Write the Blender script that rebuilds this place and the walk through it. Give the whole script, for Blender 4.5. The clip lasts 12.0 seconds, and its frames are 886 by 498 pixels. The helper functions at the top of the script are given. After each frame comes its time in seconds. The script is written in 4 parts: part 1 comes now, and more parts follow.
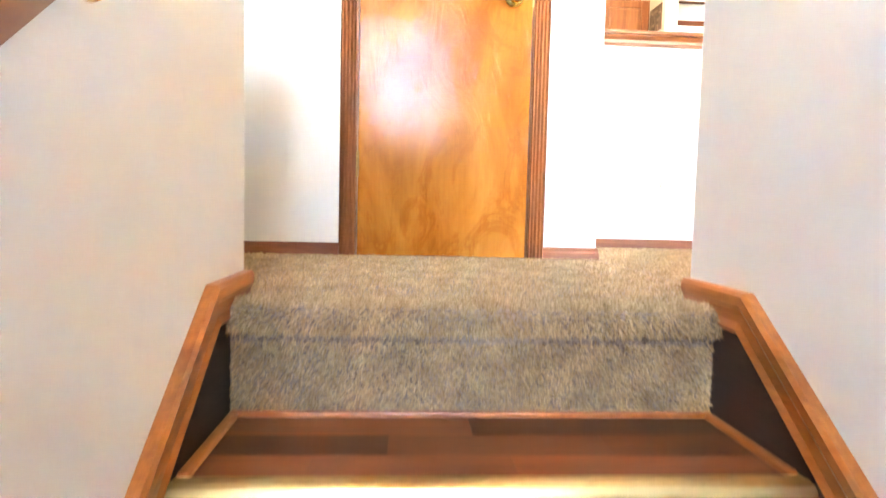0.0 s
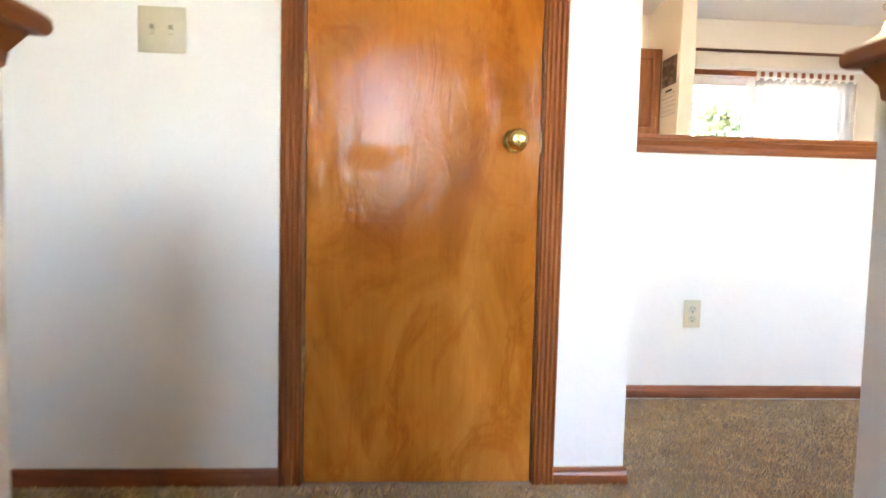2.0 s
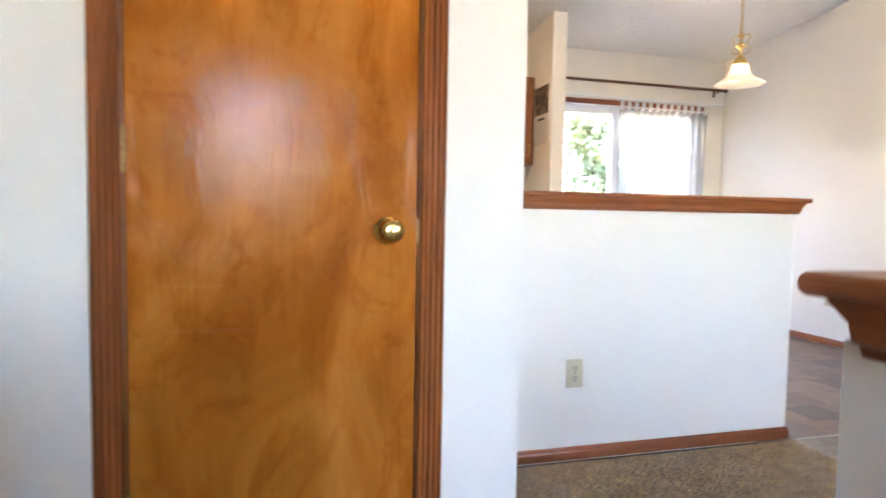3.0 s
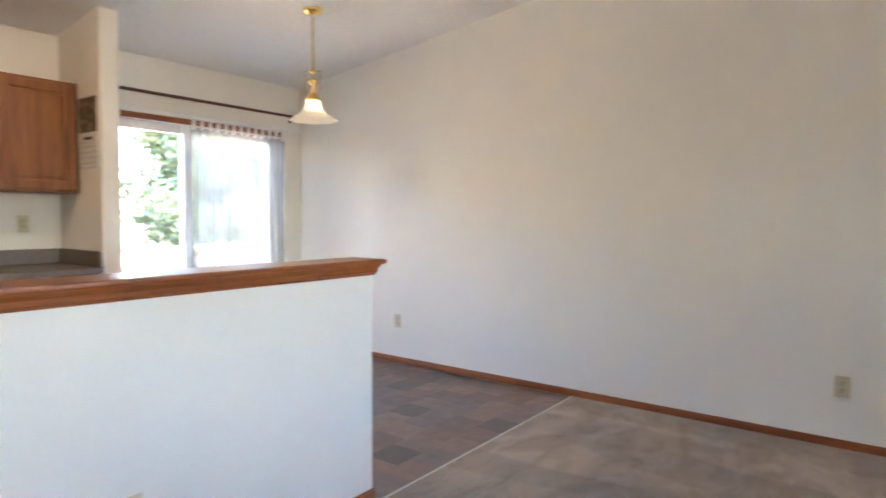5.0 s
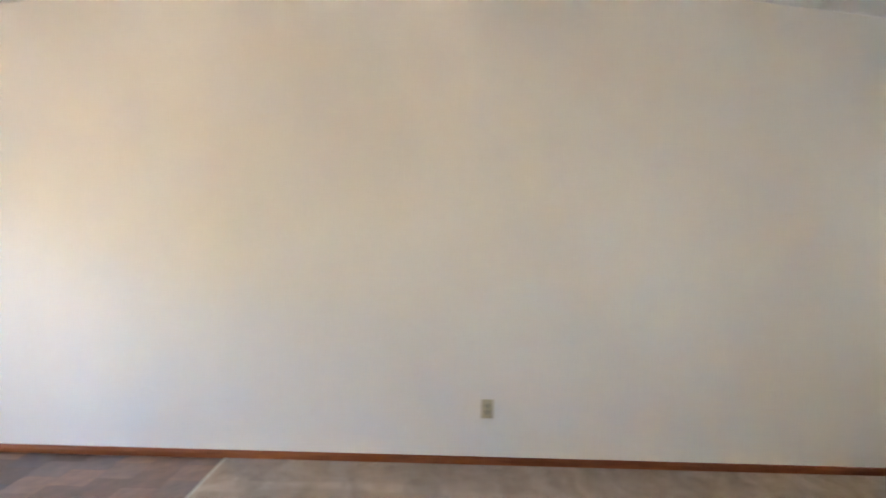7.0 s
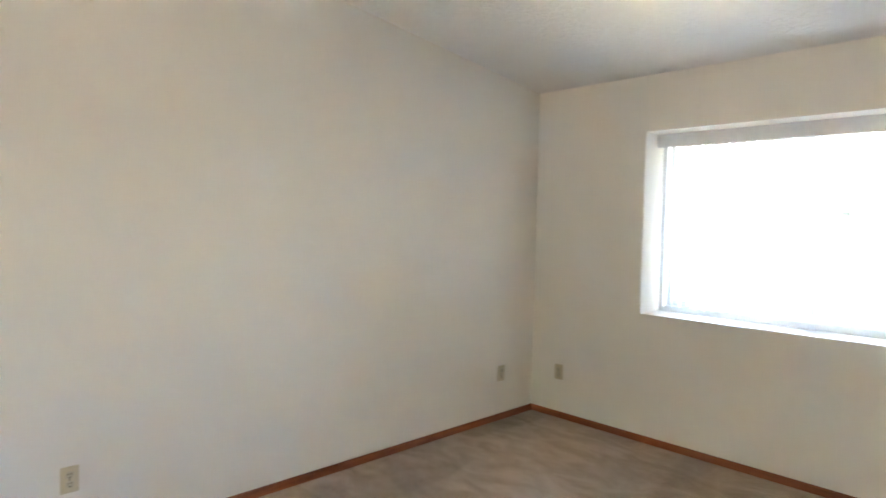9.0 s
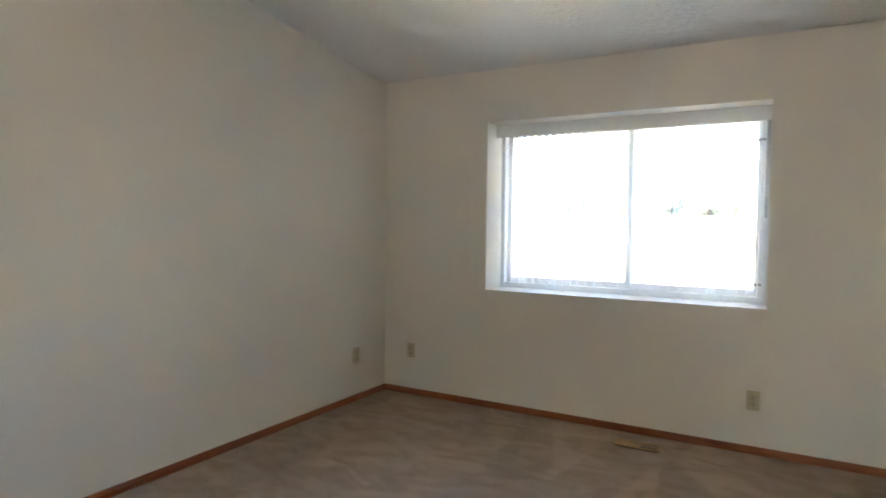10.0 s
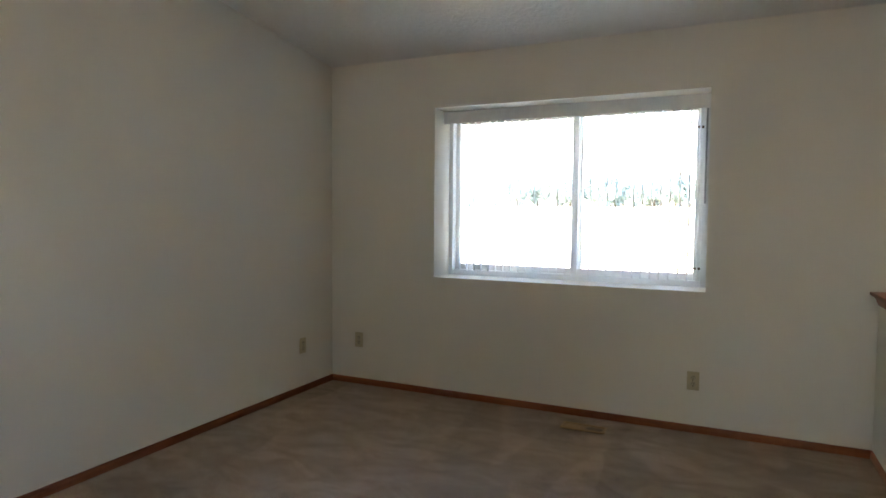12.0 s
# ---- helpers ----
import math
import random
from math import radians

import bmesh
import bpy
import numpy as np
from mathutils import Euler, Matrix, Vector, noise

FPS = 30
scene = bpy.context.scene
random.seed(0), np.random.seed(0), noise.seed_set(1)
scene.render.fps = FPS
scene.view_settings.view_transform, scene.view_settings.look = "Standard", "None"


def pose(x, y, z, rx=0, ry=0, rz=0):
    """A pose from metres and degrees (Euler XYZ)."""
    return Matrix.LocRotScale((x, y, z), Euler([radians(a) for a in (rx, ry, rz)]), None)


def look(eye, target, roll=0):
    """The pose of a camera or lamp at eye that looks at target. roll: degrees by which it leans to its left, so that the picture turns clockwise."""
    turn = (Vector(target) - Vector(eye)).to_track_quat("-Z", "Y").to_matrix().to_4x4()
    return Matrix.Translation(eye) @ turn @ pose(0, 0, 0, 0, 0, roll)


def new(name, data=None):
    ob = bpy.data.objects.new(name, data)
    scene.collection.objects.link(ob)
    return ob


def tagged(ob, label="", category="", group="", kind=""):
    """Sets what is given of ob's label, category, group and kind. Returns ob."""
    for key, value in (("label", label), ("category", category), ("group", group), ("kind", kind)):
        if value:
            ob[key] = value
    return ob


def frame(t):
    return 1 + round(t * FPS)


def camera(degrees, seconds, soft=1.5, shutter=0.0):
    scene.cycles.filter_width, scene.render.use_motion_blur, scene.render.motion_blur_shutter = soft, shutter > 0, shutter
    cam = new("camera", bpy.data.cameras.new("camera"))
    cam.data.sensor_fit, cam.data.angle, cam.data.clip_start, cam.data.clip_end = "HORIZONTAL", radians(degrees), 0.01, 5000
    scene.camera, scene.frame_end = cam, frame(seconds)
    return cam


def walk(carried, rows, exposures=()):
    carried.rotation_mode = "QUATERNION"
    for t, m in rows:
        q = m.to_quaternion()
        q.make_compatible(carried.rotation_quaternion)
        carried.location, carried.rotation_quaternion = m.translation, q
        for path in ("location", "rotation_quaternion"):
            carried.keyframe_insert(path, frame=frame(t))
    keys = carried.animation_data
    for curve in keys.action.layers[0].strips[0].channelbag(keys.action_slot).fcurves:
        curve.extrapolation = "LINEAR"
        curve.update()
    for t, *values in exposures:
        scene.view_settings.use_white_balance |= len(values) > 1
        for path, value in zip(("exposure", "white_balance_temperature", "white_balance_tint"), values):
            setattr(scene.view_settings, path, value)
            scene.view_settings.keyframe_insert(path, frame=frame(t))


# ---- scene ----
cam = camera(72.5, 12.0, shutter=0.5)
PATH = [
    (0, (0.171, -2.168, 0.178), (0.298, -0.176, 0.043), 1.4),
    (0.5, (0.196, -2.006, 0.327), (0.316, -0.014, 0.192), 1.8),
    (1, (0.197, -1.858, 0.482), (0.304, 0.135, 0.35), 1.5),
    (1.5, (0.227, -1.721, 0.59), (0.327, 0.272, 0.46), 1.4),
    (2, (0.25, -1.584, 0.734), (0.386, 0.408, 0.609), 1.4),
    (2.5, (0.259, -1.45, 0.853), (0.571, 0.522, 0.732), 1.4),
    (2.7, (0.271, -1.408, 0.898), (0.669, 0.548, 0.781), 1.2),
    (4.3, (0.466, -1.129, 1.175), (1.688, 0.451, 1.067), 0.7),
    (4.5, (0.495, -1.087, 1.201), (1.84, 0.389, 1.099), 0.5),
    (5, (0.58, -1.023, 1.234), (2.177, 0.176, 1.131), 0.3),
    (5.5, (0.68, -0.947, 1.32), (2.43, 0.016, 1.21), 0.2),
    (6, (0.787, -0.873, 1.368), (2.631, -0.108, 1.253), 0.1),
    (6.5, (0.88, -0.774, 1.45), (2.808, -0.255, 1.325), 0.2),
    (7, (0.965, -0.676, 1.497), (2.96, -0.601, 1.367), 0.7),
    (7.5, (1.252, -0.521, 1.502), (3.199, -0.947, 1.337), 1.7),
    (7.7, (1.374, -0.466, 1.495), (3.269, -1.085, 1.332), 2.1),
    (9.5, (1.598, -0.1, 1.414), (2.828, -1.675, 1.337), 0.7),
    (10, (1.639, 0.011, 1.33), (2.633, -1.723, 1.252), 0.7),
    (10.5, (1.638, 0.057, 1.225), (2.514, -1.74, 1.141), 0.4),
    (11, (1.65, 0.068, 1.213), (2.51, -1.735, 1.105), 0.4),
    (11.5, (1.636, 0.051, 1.218), (2.485, -1.757, 1.113), 0.5),
    (12, (1.641, -0.031, 1.302), (2.488, -1.839, 1.196), 0.5),
]
EXPOSURES = [(0, 7.95, 8150, 23), (1.0, 7.3, 8300, 24), (1.5, 6.92, 8200, 24), (2.0, 6.58, 7900, 24), (2.5, 6.38, 7400, 24), (4.5, 5.72, 6850, 22), (5.5, 5.73, 6850, 21), (6.5, 5.95, 6900, 20), (7.0, 6.15, 6950, 20), (7.5, 6.43, 6900, 18), (9.5, 5.9, 6950, 17), (10.0, 5.4, 7000, 17), (10.5, 5.02, 7050, 16), (12, 4.82, 7050, 16)]
walk(cam, [(t, look(eye, target, roll)) for t, eye, target, roll in PATH], EXPOSURES)

# ---- world, sun ----
SUN_EL, SUN_AZ = radians(56), radians(90)        # azimuth from +y towards +x
world = bpy.data.worlds.new("sky")
scene.world = world
world.use_nodes = True
wn = world.node_tree
sky = wn.nodes.new("ShaderNodeTexSky")
sky.sky_type, sky.sun_disc = "NISHITA", False
sky.sun_elevation, sky.sun_rotation = SUN_EL, SUN_AZ
sky.dust_density = 0.3
wn.links.new(sky.outputs[0], wn.nodes["Background"].inputs[0])
wn.nodes["Background"].inputs[1].default_value = 0.15
sun = new("sun", bpy.data.lights.new("sun", "SUN"))
sun.data.energy, sun.data.angle, sun.data.color = 3.8, radians(0.5), (1.0, 0.95, 0.87)
sun_dir = Vector((math.sin(SUN_AZ) * math.cos(SUN_EL), math.cos(SUN_AZ) * math.cos(SUN_EL), math.sin(SUN_EL)))
sun.matrix_world = look(sun_dir * 60, (0, 0, 0))

# ---- plan, metres; z = 0 on the upper carpet ----
XR, YF, YB, XL = 4.45, -3.97, 3.62, -3.0          # inner faces of the outer walls
RIDGE_Y, RIDGE_Z, SLOPE = -0.135, 2.93, 0.125     # vaulted ceiling
DOOR_W = 0.608
CORNER_X = 0.868                                  # end of the closet wall
HW_Y, HW_X1, HW_T, HW_TOP = 0.781, 2.474, 0.118, 0.987   # half wall by the dining floor
SW_L, SW_R, SW_END, SW_T, SW_TOP = -0.147, 0.767, -0.95, 0.115, 0.850 # stairwell half walls
NOSE_Y, RUN, RISE, STEPS = -1.10, 0.28, 0.205, 7
LAND_Z, LAND_Y = -RISE * STEPS, NOSE_Y - RUN * (STEPS - 1)
PART_X, PART_Y, PART_T = 2.35, 3.0, 0.12          # partition between kitchen and dining
WIN = (1.744, 3.559, 0.865, 2.08)                 # front window opening
ENTRY = (-0.34, 0.58, 0.92, 2.20)                 # window above the entry
TF = 0.33                                         # thick front wall
SLIDE = (2.55, 4.235, -0.02, 2.03)                 # patio door opening


def ceil_z(y):
    return RIDGE_Z - SLOPE * abs(y - RIDGE_Y)


# ---- mesh helpers ----
def box(bm, a, b, bevel=0.0, seg=1):
    (x0, y0, z0), (x1, y1, z1) = a, b
    vs = [bm.verts.new(p) for p in ((x0, y0, z0), (x1, y0, z0), (x1, y1, z0), (x0, y1, z0), (x0, y0, z1), (x1, y0, z1), (x1, y1, z1), (x0, y1, z1))]
    fs = [bm.faces.new([vs[i] for i in q]) for q in ((3, 2, 1, 0), (4, 5, 6, 7), (0, 1, 5, 4), (1, 2, 6, 5), (2, 3, 7, 6), (3, 0, 4, 7))]
    if bevel:
        edges = list({e for f in fs for e in f.edges})
        bmesh.ops.bevel(bm, geom=edges, offset=bevel, segments=seg, affect="EDGES", profile=0.5)


def sweep(bm, prof, a, b, u, v, m0=0.0, m1=0.0):
    """A profile of (u, v) points drawn from a to b; m0 and m1 skew its ends into mitres."""
    a, b, u, v = Vector(a), Vector(b), Vector(u), Vector(v)
    d = (b - a).normalized()
    r0 = [bm.verts.new(a + u * p + v * q + d * m0 * p) for p, q in prof]
    r1 = [bm.verts.new(b + u * p + v * q - d * m1 * p) for p, q in prof]
    n = len(prof)
    for i in range(n):
        bm.faces.new((r0[i], r0[(i + 1) % n], r1[(i + 1) % n], r1[i]))
    bm.faces.new(r0[::-1])
    bm.faces.new(r1)


def lathe(bm, prof, seg=24, at=(0, 0, 0), turn=None):
    """A profile of (radius, height) points turned about z."""
    m = Matrix.Translation(at) @ (turn or Matrix.Identity(4))
    rings = []
    for r, h in prof:
        if r < 1e-6:
            rings.append([bm.verts.new(m @ Vector((0, 0, h)))])
        else:
            rings.append([bm.verts.new(m @ Vector((r * math.cos(2 * math.pi * i / seg), r * math.sin(2 * math.pi * i / seg), h))) for i in range(seg)])
    for p, q in zip(rings, rings[1:]):
        for i in range(seg):
            j = (i + 1) % seg
            if len(p) == 1 and len(q) > 1:
                bm.faces.new((p[0], q[j], q[i]))
            elif len(q) == 1 and len(p) > 1:
                bm.faces.new((p[i], p[j], q[0]))
            elif len(p) > 1:
                bm.faces.new((p[i], p[j], q[j], q[i]))


def tube(bm, pts, r, seg=8):
    pts = [Vector(p) for p in pts]
    rings = []
    for i, p in enumerate(pts):
        d = (pts[min(i + 1, len(pts) - 1)] - pts[max(i - 1, 0)]).normalized()
        s = d.orthogonal().normalized()
        t = d.cross(s)
        rings.append([bm.verts.new(p + (s * math.cos(2 * math.pi * k / seg) + t * math.sin(2 * math.pi * k / seg)) * r) for k in range(seg)])
    for p, q in zip(rings, rings[1:]):
        for k in range(seg):
            bm.faces.new((p[k], p[(k + 1) % seg], q[(k + 1) % seg], q[k]))
    bm.faces.new(rings[0][::-1])
    bm.faces.new(rings[-1])


def loft_rect(bm, x0, y0, x1, y1, rings):
    """A moulding all round a rectangle: rings of (outset, z) from below to above."""
    prev = None
    for o, z in rings:
        ring = [bm.verts.new(p) for p in ((x0 - o, y0 - o, z), (x1 + o, y0 - o, z), (x1 + o, y1 + o, z), (x0 - o, y1 + o, z))]
        if prev:
            for i in range(4):
                bm.faces.new((prev[i], prev[(i + 1) % 4], ring[(i + 1) % 4], ring[i]))
        else:
            bm.faces.new(ring[::-1])
        prev = ring
    bm.faces.new(prev)


def mesh_of(name, bm, mat, smooth=False):
    bmesh.ops.recalc_face_normals(bm, faces=bm.faces)
    me = bpy.data.meshes.new(name)
    bm.to_mesh(me)
    bm.free()
    me.materials.append(mat)
    if smooth:
        me.shade_smooth()
        me.set_sharp_from_angle(angle=radians(40))
    return me


def part(name, bm, mat, parent=None, label="", smooth=False, at=None):
    ob = new(name, mesh_of(name, bm, mat, smooth))
    ob.parent = parent
    if at is not None:
        ob.matrix_basis = at if isinstance(at, Matrix) else Matrix.Translation(at)
    if label:
        ob["label"] = label
    return ob


def thing(name, at, label, category, group=""):
    ob = new(name)
    ob.empty_display_size = 0.1
    ob.matrix_basis = at if isinstance(at, Matrix) else Matrix.Translation(at)
    return tagged(ob, label, category, group)


def structure(name, bm, mat, label, category, smooth=False):
    return tagged(part(name, bm, mat, smooth=smooth), label, category, kind="structure")


# ---- materials ----
def material(name):
    mat = bpy.data.materials.new(name)
    mat.use_nodes = True
    nt = mat.node_tree
    return mat, nt, nt.nodes["Principled BSDF"]


def node(nt, kind, **inputs):
    n = nt.nodes.new(kind)
    for k, v in inputs.items():
        n.inputs[k.replace("_", " ")].default_value = v
    return n


def coords(nt, scale=(1, 1, 1), which="Object"):
    tc = nt.nodes.new("ShaderNodeTexCoord")
    mp = nt.nodes.new("ShaderNodeMapping")
    mp.inputs["Scale"].default_value = scale
    nt.links.new(tc.outputs[which], mp.inputs["Vector"])
    return mp.outputs[0]


def noise_tex(nt, vec, scale, detail=4.0, rough=0.55, distort=0.0):
    n = node(nt, "ShaderNodeTexNoise", Scale=scale, Detail=detail, Roughness=rough, Distortion=distort)
    nt.links.new(vec, n.inputs["Vector"])
    return n.outputs["Fac"]


def ramp(nt, fac, *stops):
    r = nt.nodes.new("ShaderNodeValToRGB")
    els = r.color_ramp.elements
    while len(els) < len(stops):
        els.new(0.5)
    for e, (p, c) in zip(els, stops):
        e.position, e.color = p, (*c, 1)
    nt.links.new(fac, r.inputs[0])
    return r.outputs[0]


def mix(nt, a, b, fac, mode="MIX"):
    m = nt.nodes.new("ShaderNodeMix")
    m.data_type, m.blend_type = "RGBA", mode
    for sock, v in ((m.inputs[0], fac), (m.inputs[6], a), (m.inputs[7], b)):
        if isinstance(v, bpy.types.NodeSocket):
            nt.links.new(v, sock)
        elif isinstance(v, tuple):
            sock.default_value = (*v, 1)
        else:
            sock.default_value = v
    return m.outputs[2]


def bump(nt, bsdf, height, strength, dist):
    b = node(nt, "ShaderNodeBump", Strength=strength, Distance=dist)
    nt.links.new(height, b.inputs["Height"])
    nt.links.new(b.outputs[0], bsdf.inputs["Normal"])


def vary(nt, col, amount=0.12):
    """A little lighter or darker from object to object."""
    info = nt.nodes.new("ShaderNodeObjectInfo")
    mr = node(nt, "ShaderNodeMapRange", To_Min=1 - amount, To_Max=1 + amount)
    nt.links.new(info.outputs["Random"], mr.inputs[0])
    hsv = node(nt, "ShaderNodeHueSaturation")
    nt.links.new(mr.outputs[0], hsv.inputs["Value"])
    nt.links.new(col, hsv.inputs["Color"])
    return hsv.outputs[0]


def painted(name, c, fine=260.0, strength=0.3, dist=0.0014, coarse=None):
    mat, nt, b = material(name)
    v = coords(nt)
    col = ramp(nt, noise_tex(nt, v, 1.3, 3), (0.3, tuple(x * 0.97 for x in c)), (0.7, tuple(min(1, x * 1.02) for x in c)))
    nt.links.new(col, b.inputs["Base Color"])
    b.inputs["Roughness"].default_value = 0.75
    # fine roller stipple with faint flattened blotches
    blot = ramp(nt, noise_tex(nt, v, 34, 4, 0.6, 0.5), (0.48, (0, 0, 0)), (0.6, (1, 1, 1)))
    h = mix(nt, noise_tex(nt, v, fine, 3), blot, 0.45)
    if coarse:
        h = ramp(nt, noise_tex(nt, v, coarse, 4, 0.6, 0.6), (0.42, (0, 0, 0)), (0.56, (1, 1, 1)))
    bump(nt, b, h, strength, dist)
    return mat


def wood(name, dark, light, axis="z", rough=0.38, grain=16.0, coat=0.0, spread=(0.3, 0.72), amount=0.0):
    mat, nt, b = material(name)
    s = {"x": (0.07, 1, 1), "y": (1, 0.07, 1), "z": (1, 1, 0.07)}[axis]
    v = coords(nt, s)
    broad = noise_tex(nt, v, grain, 6, 0.6, 0.8)
    fine = noise_tex(nt, v, grain * 9, 4, 0.7)
    c = ramp(nt, broad, (spread[0], dark), (spread[1], light))
    c = mix(nt, c, ramp(nt, fine, (0.35, (0.62, 0.55, 0.5)), (0.6, (1, 1, 1))), 0.55, "MULTIPLY")
    if amount:
        c = vary(nt, c, amount)
    nt.links.new(c, b.inputs["Base Color"])
    r = node(nt, "ShaderNodeMapRange", To_Min=rough - 0.08, To_Max=rough + 0.12)
    nt.links.new(broad, r.inputs[0])
    nt.links.new(r.outputs[0], b.inputs["Roughness"])
    b.inputs["Coat Weight"].default_value = coat
    b.inputs["Coat Roughness"].default_value = 0.2
    bump(nt, b, fine, 0.12, 0.0006)
    return mat


def plain(name, c, rough=0.5, metal=0.0, scuff=0.06, scale=30.0):
    mat, nt, b = material(name)
    v = coords(nt)
    n = noise_tex(nt, v, scale, 4)
    nt.links.new(ramp(nt, n, (0.3, tuple(x * (1 - scuff) for x in c)), (0.7, c)), b.inputs["Base Color"])
    r = node(nt, "ShaderNodeMapRange", To_Min=max(0.02, rough - 0.06), To_Max=rough + 0.08)
    nt.links.new(n, r.inputs[0])
    nt.links.new(r.outputs[0], b.inputs["Roughness"])
    b.inputs["Metallic"].default_value = metal
    return mat


WALL = painted("wall_paint", (0.80, 0.765, 0.70))
CEIL = painted("ceiling_texture", (0.80, 0.79, 0.77), strength=0.55, dist=0.006, coarse=24.0)
RED = {a: wood("trim_wood_" + a, (0.18, 0.046, 0.013), (0.38, 0.112, 0.028), a, 0.36, 14, 0.15) for a in "xyz"}
ORANGE = wood("orange_stained_wood", (0.34, 0.093, 0.017), (0.62, 0.198, 0.040), "y", 0.4, 14, 0.05)
BRUSHED = plain("brushed_brass", (0.82, 0.62, 0.28), 0.34, 1.0, 0.1, 40)
OAK = wood("cabinet_oak", (0.18, 0.058, 0.015), (0.34, 0.126, 0.036), "z", 0.4, 20, 0.1)
ALMOND = plain("almond_plastic", (0.58, 0.51, 0.35), 0.4)
DARK = plain("dark_slot", (0.02, 0.018, 0.015), 0.6)
BRASS = plain("polished_brass", (0.80, 0.56, 0.20), 0.16, 1.0, 0.12, 60)
OLD_BRASS = plain("worn_brass", (0.46, 0.27, 0.11), 0.42, 0.5, 0.3, 90)
VINYL = plain("white_vinyl", (0.80, 0.81, 0.82), 0.35)
ROOF = plain("roof_shingle", (0.09, 0.085, 0.08), 0.9, 0, 0.3, 8)
SIDING = plain("outer_siding", (0.55, 0.53, 0.48), 0.7, 0, 0.1, 4)
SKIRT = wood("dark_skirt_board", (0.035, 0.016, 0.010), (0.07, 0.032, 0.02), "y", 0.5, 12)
BLACK_METAL = plain("dark_bronze_metal", (0.10, 0.062, 0.034), 0.42, 0.4, 0.2)
BRONZE = plain("reddish_bronze", (0.14, 0.058, 0.026), 0.45, 0.3, 0.2)


def door_material():
    mat, nt, b = material("birch_veneer")
    v = coords(nt, (1, 1, 0.5))
    swirl = noise_tex(nt, v, 3.6, 7, 0.58, 1.4)
    fine = noise_tex(nt, coords(nt, (1, 1, 0.03)), 160, 3, 0.6)
    c = ramp(nt, swirl, (0.28, (0.30, 0.080, 0.010)), (0.5, (0.45, 0.145, 0.021)), (0.72, (0.56, 0.208, 0.039)))
    # reddish heartwood streaks in the veneer
    streak = ramp(nt, noise_tex(nt, coords(nt, (1, 1, 0.55)), 6.5, 6, 0.62, 1.8), (0.50, (1, 1, 1)), (0.60, (0.76, 0.58, 0.44)), (0.68, (1, 1, 1)))
    c = mix(nt, c, streak, 0.6, "MULTIPLY")
    c = mix(nt, c, ramp(nt, fine, (0.35, (0.86, 0.80, 0.74)), (0.6, (1, 1, 1))), 0.4, "MULTIPLY")
    nt.links.new(c, b.inputs["Base Color"])
    worn = noise_tex(nt, coords(nt), 3.2, 5, 0.6, 0.5)
    r = node(nt, "ShaderNodeMapRange", From_Min=0.35, From_Max=0.7, To_Min=0.10, To_Max=0.19)
    b.inputs["Specular IOR Level"].default_value = 0.12
    nt.links.new(worn, r.inputs[0])
    # dull patches where the varnish has worn off
    spots = None
    for centre, size in (((0.155, 0, 0.865), (10, 0, 21)), ((0.05, 0, 0.90), (16, 0, 16)), ((0.245, 0, 0.885), (32, 0, 40)), ((0.16, 0, 0.705), (8, 0, 170)), ((0.12, 0, 0.80), (9, 0, 200))):
        sub = nt.nodes.new("ShaderNodeVectorMath")
        sub.operation = "SUBTRACT"
        nt.links.new(coords(nt), sub.inputs[0])
        sub.inputs[1].default_value = centre
        mul = nt.nodes.new("ShaderNodeVectorMath")
        mul.operation = "MULTIPLY"
        nt.links.new(sub.outputs[0], mul.inputs[0])
        mul.inputs[1].default_value = size
        ln = nt.nodes.new("ShaderNodeVectorMath")
        ln.operation = "LENGTH"
        nt.links.new(mul.outputs[0], ln.inputs[0])
        add = node(nt, "ShaderNodeMath")
        add.operation = "ADD"
        nt.links.new(ln.outputs["Value"], add.inputs[0])
        rag = node(nt, "ShaderNodeMath")
        rag.operation = "MULTIPLY"
        nt.links.new(noise_tex(nt, coords(nt), 38, 6, 0.8, 1.0), rag.inputs[0])
        rag.inputs[1].default_value = 2.0
        nt.links.new(rag.outputs[0], add.inputs[1])
        edge = node(nt, "ShaderNodeMapRange", From_Min=1.80, From_Max=1.58, To_Min=0.0, To_Max=1.0)
        nt.links.new(add.outputs[0], edge.inputs[0])
        if spots is None:
            spots = edge.outputs[0]
        else:
            mx = node(nt, "ShaderNodeMath")
            mx.operation = "MAXIMUM"
            nt.links.new(spots, mx.inputs[0])
            nt.links.new(edge.outputs[0], mx.inputs[1])
            spots = mx.outputs[0]
    dull = node(nt, "ShaderNodeMath")
    dull.operation = "MULTIPLY_ADD"
    nt.links.new(spots, dull.inputs[0])
    dull.inputs[1].default_value = 0.3
    nt.links.new(r.outputs[0], dull.inputs[2])
    nt.links.new(dull.outputs[0], b.inputs["Roughness"])
    bump(nt, b, noise_tex(nt, coords(nt, (1, 1, 0.45)), 10, 4, 0.55, 1.4), 0.42, 0.008)
    return mat


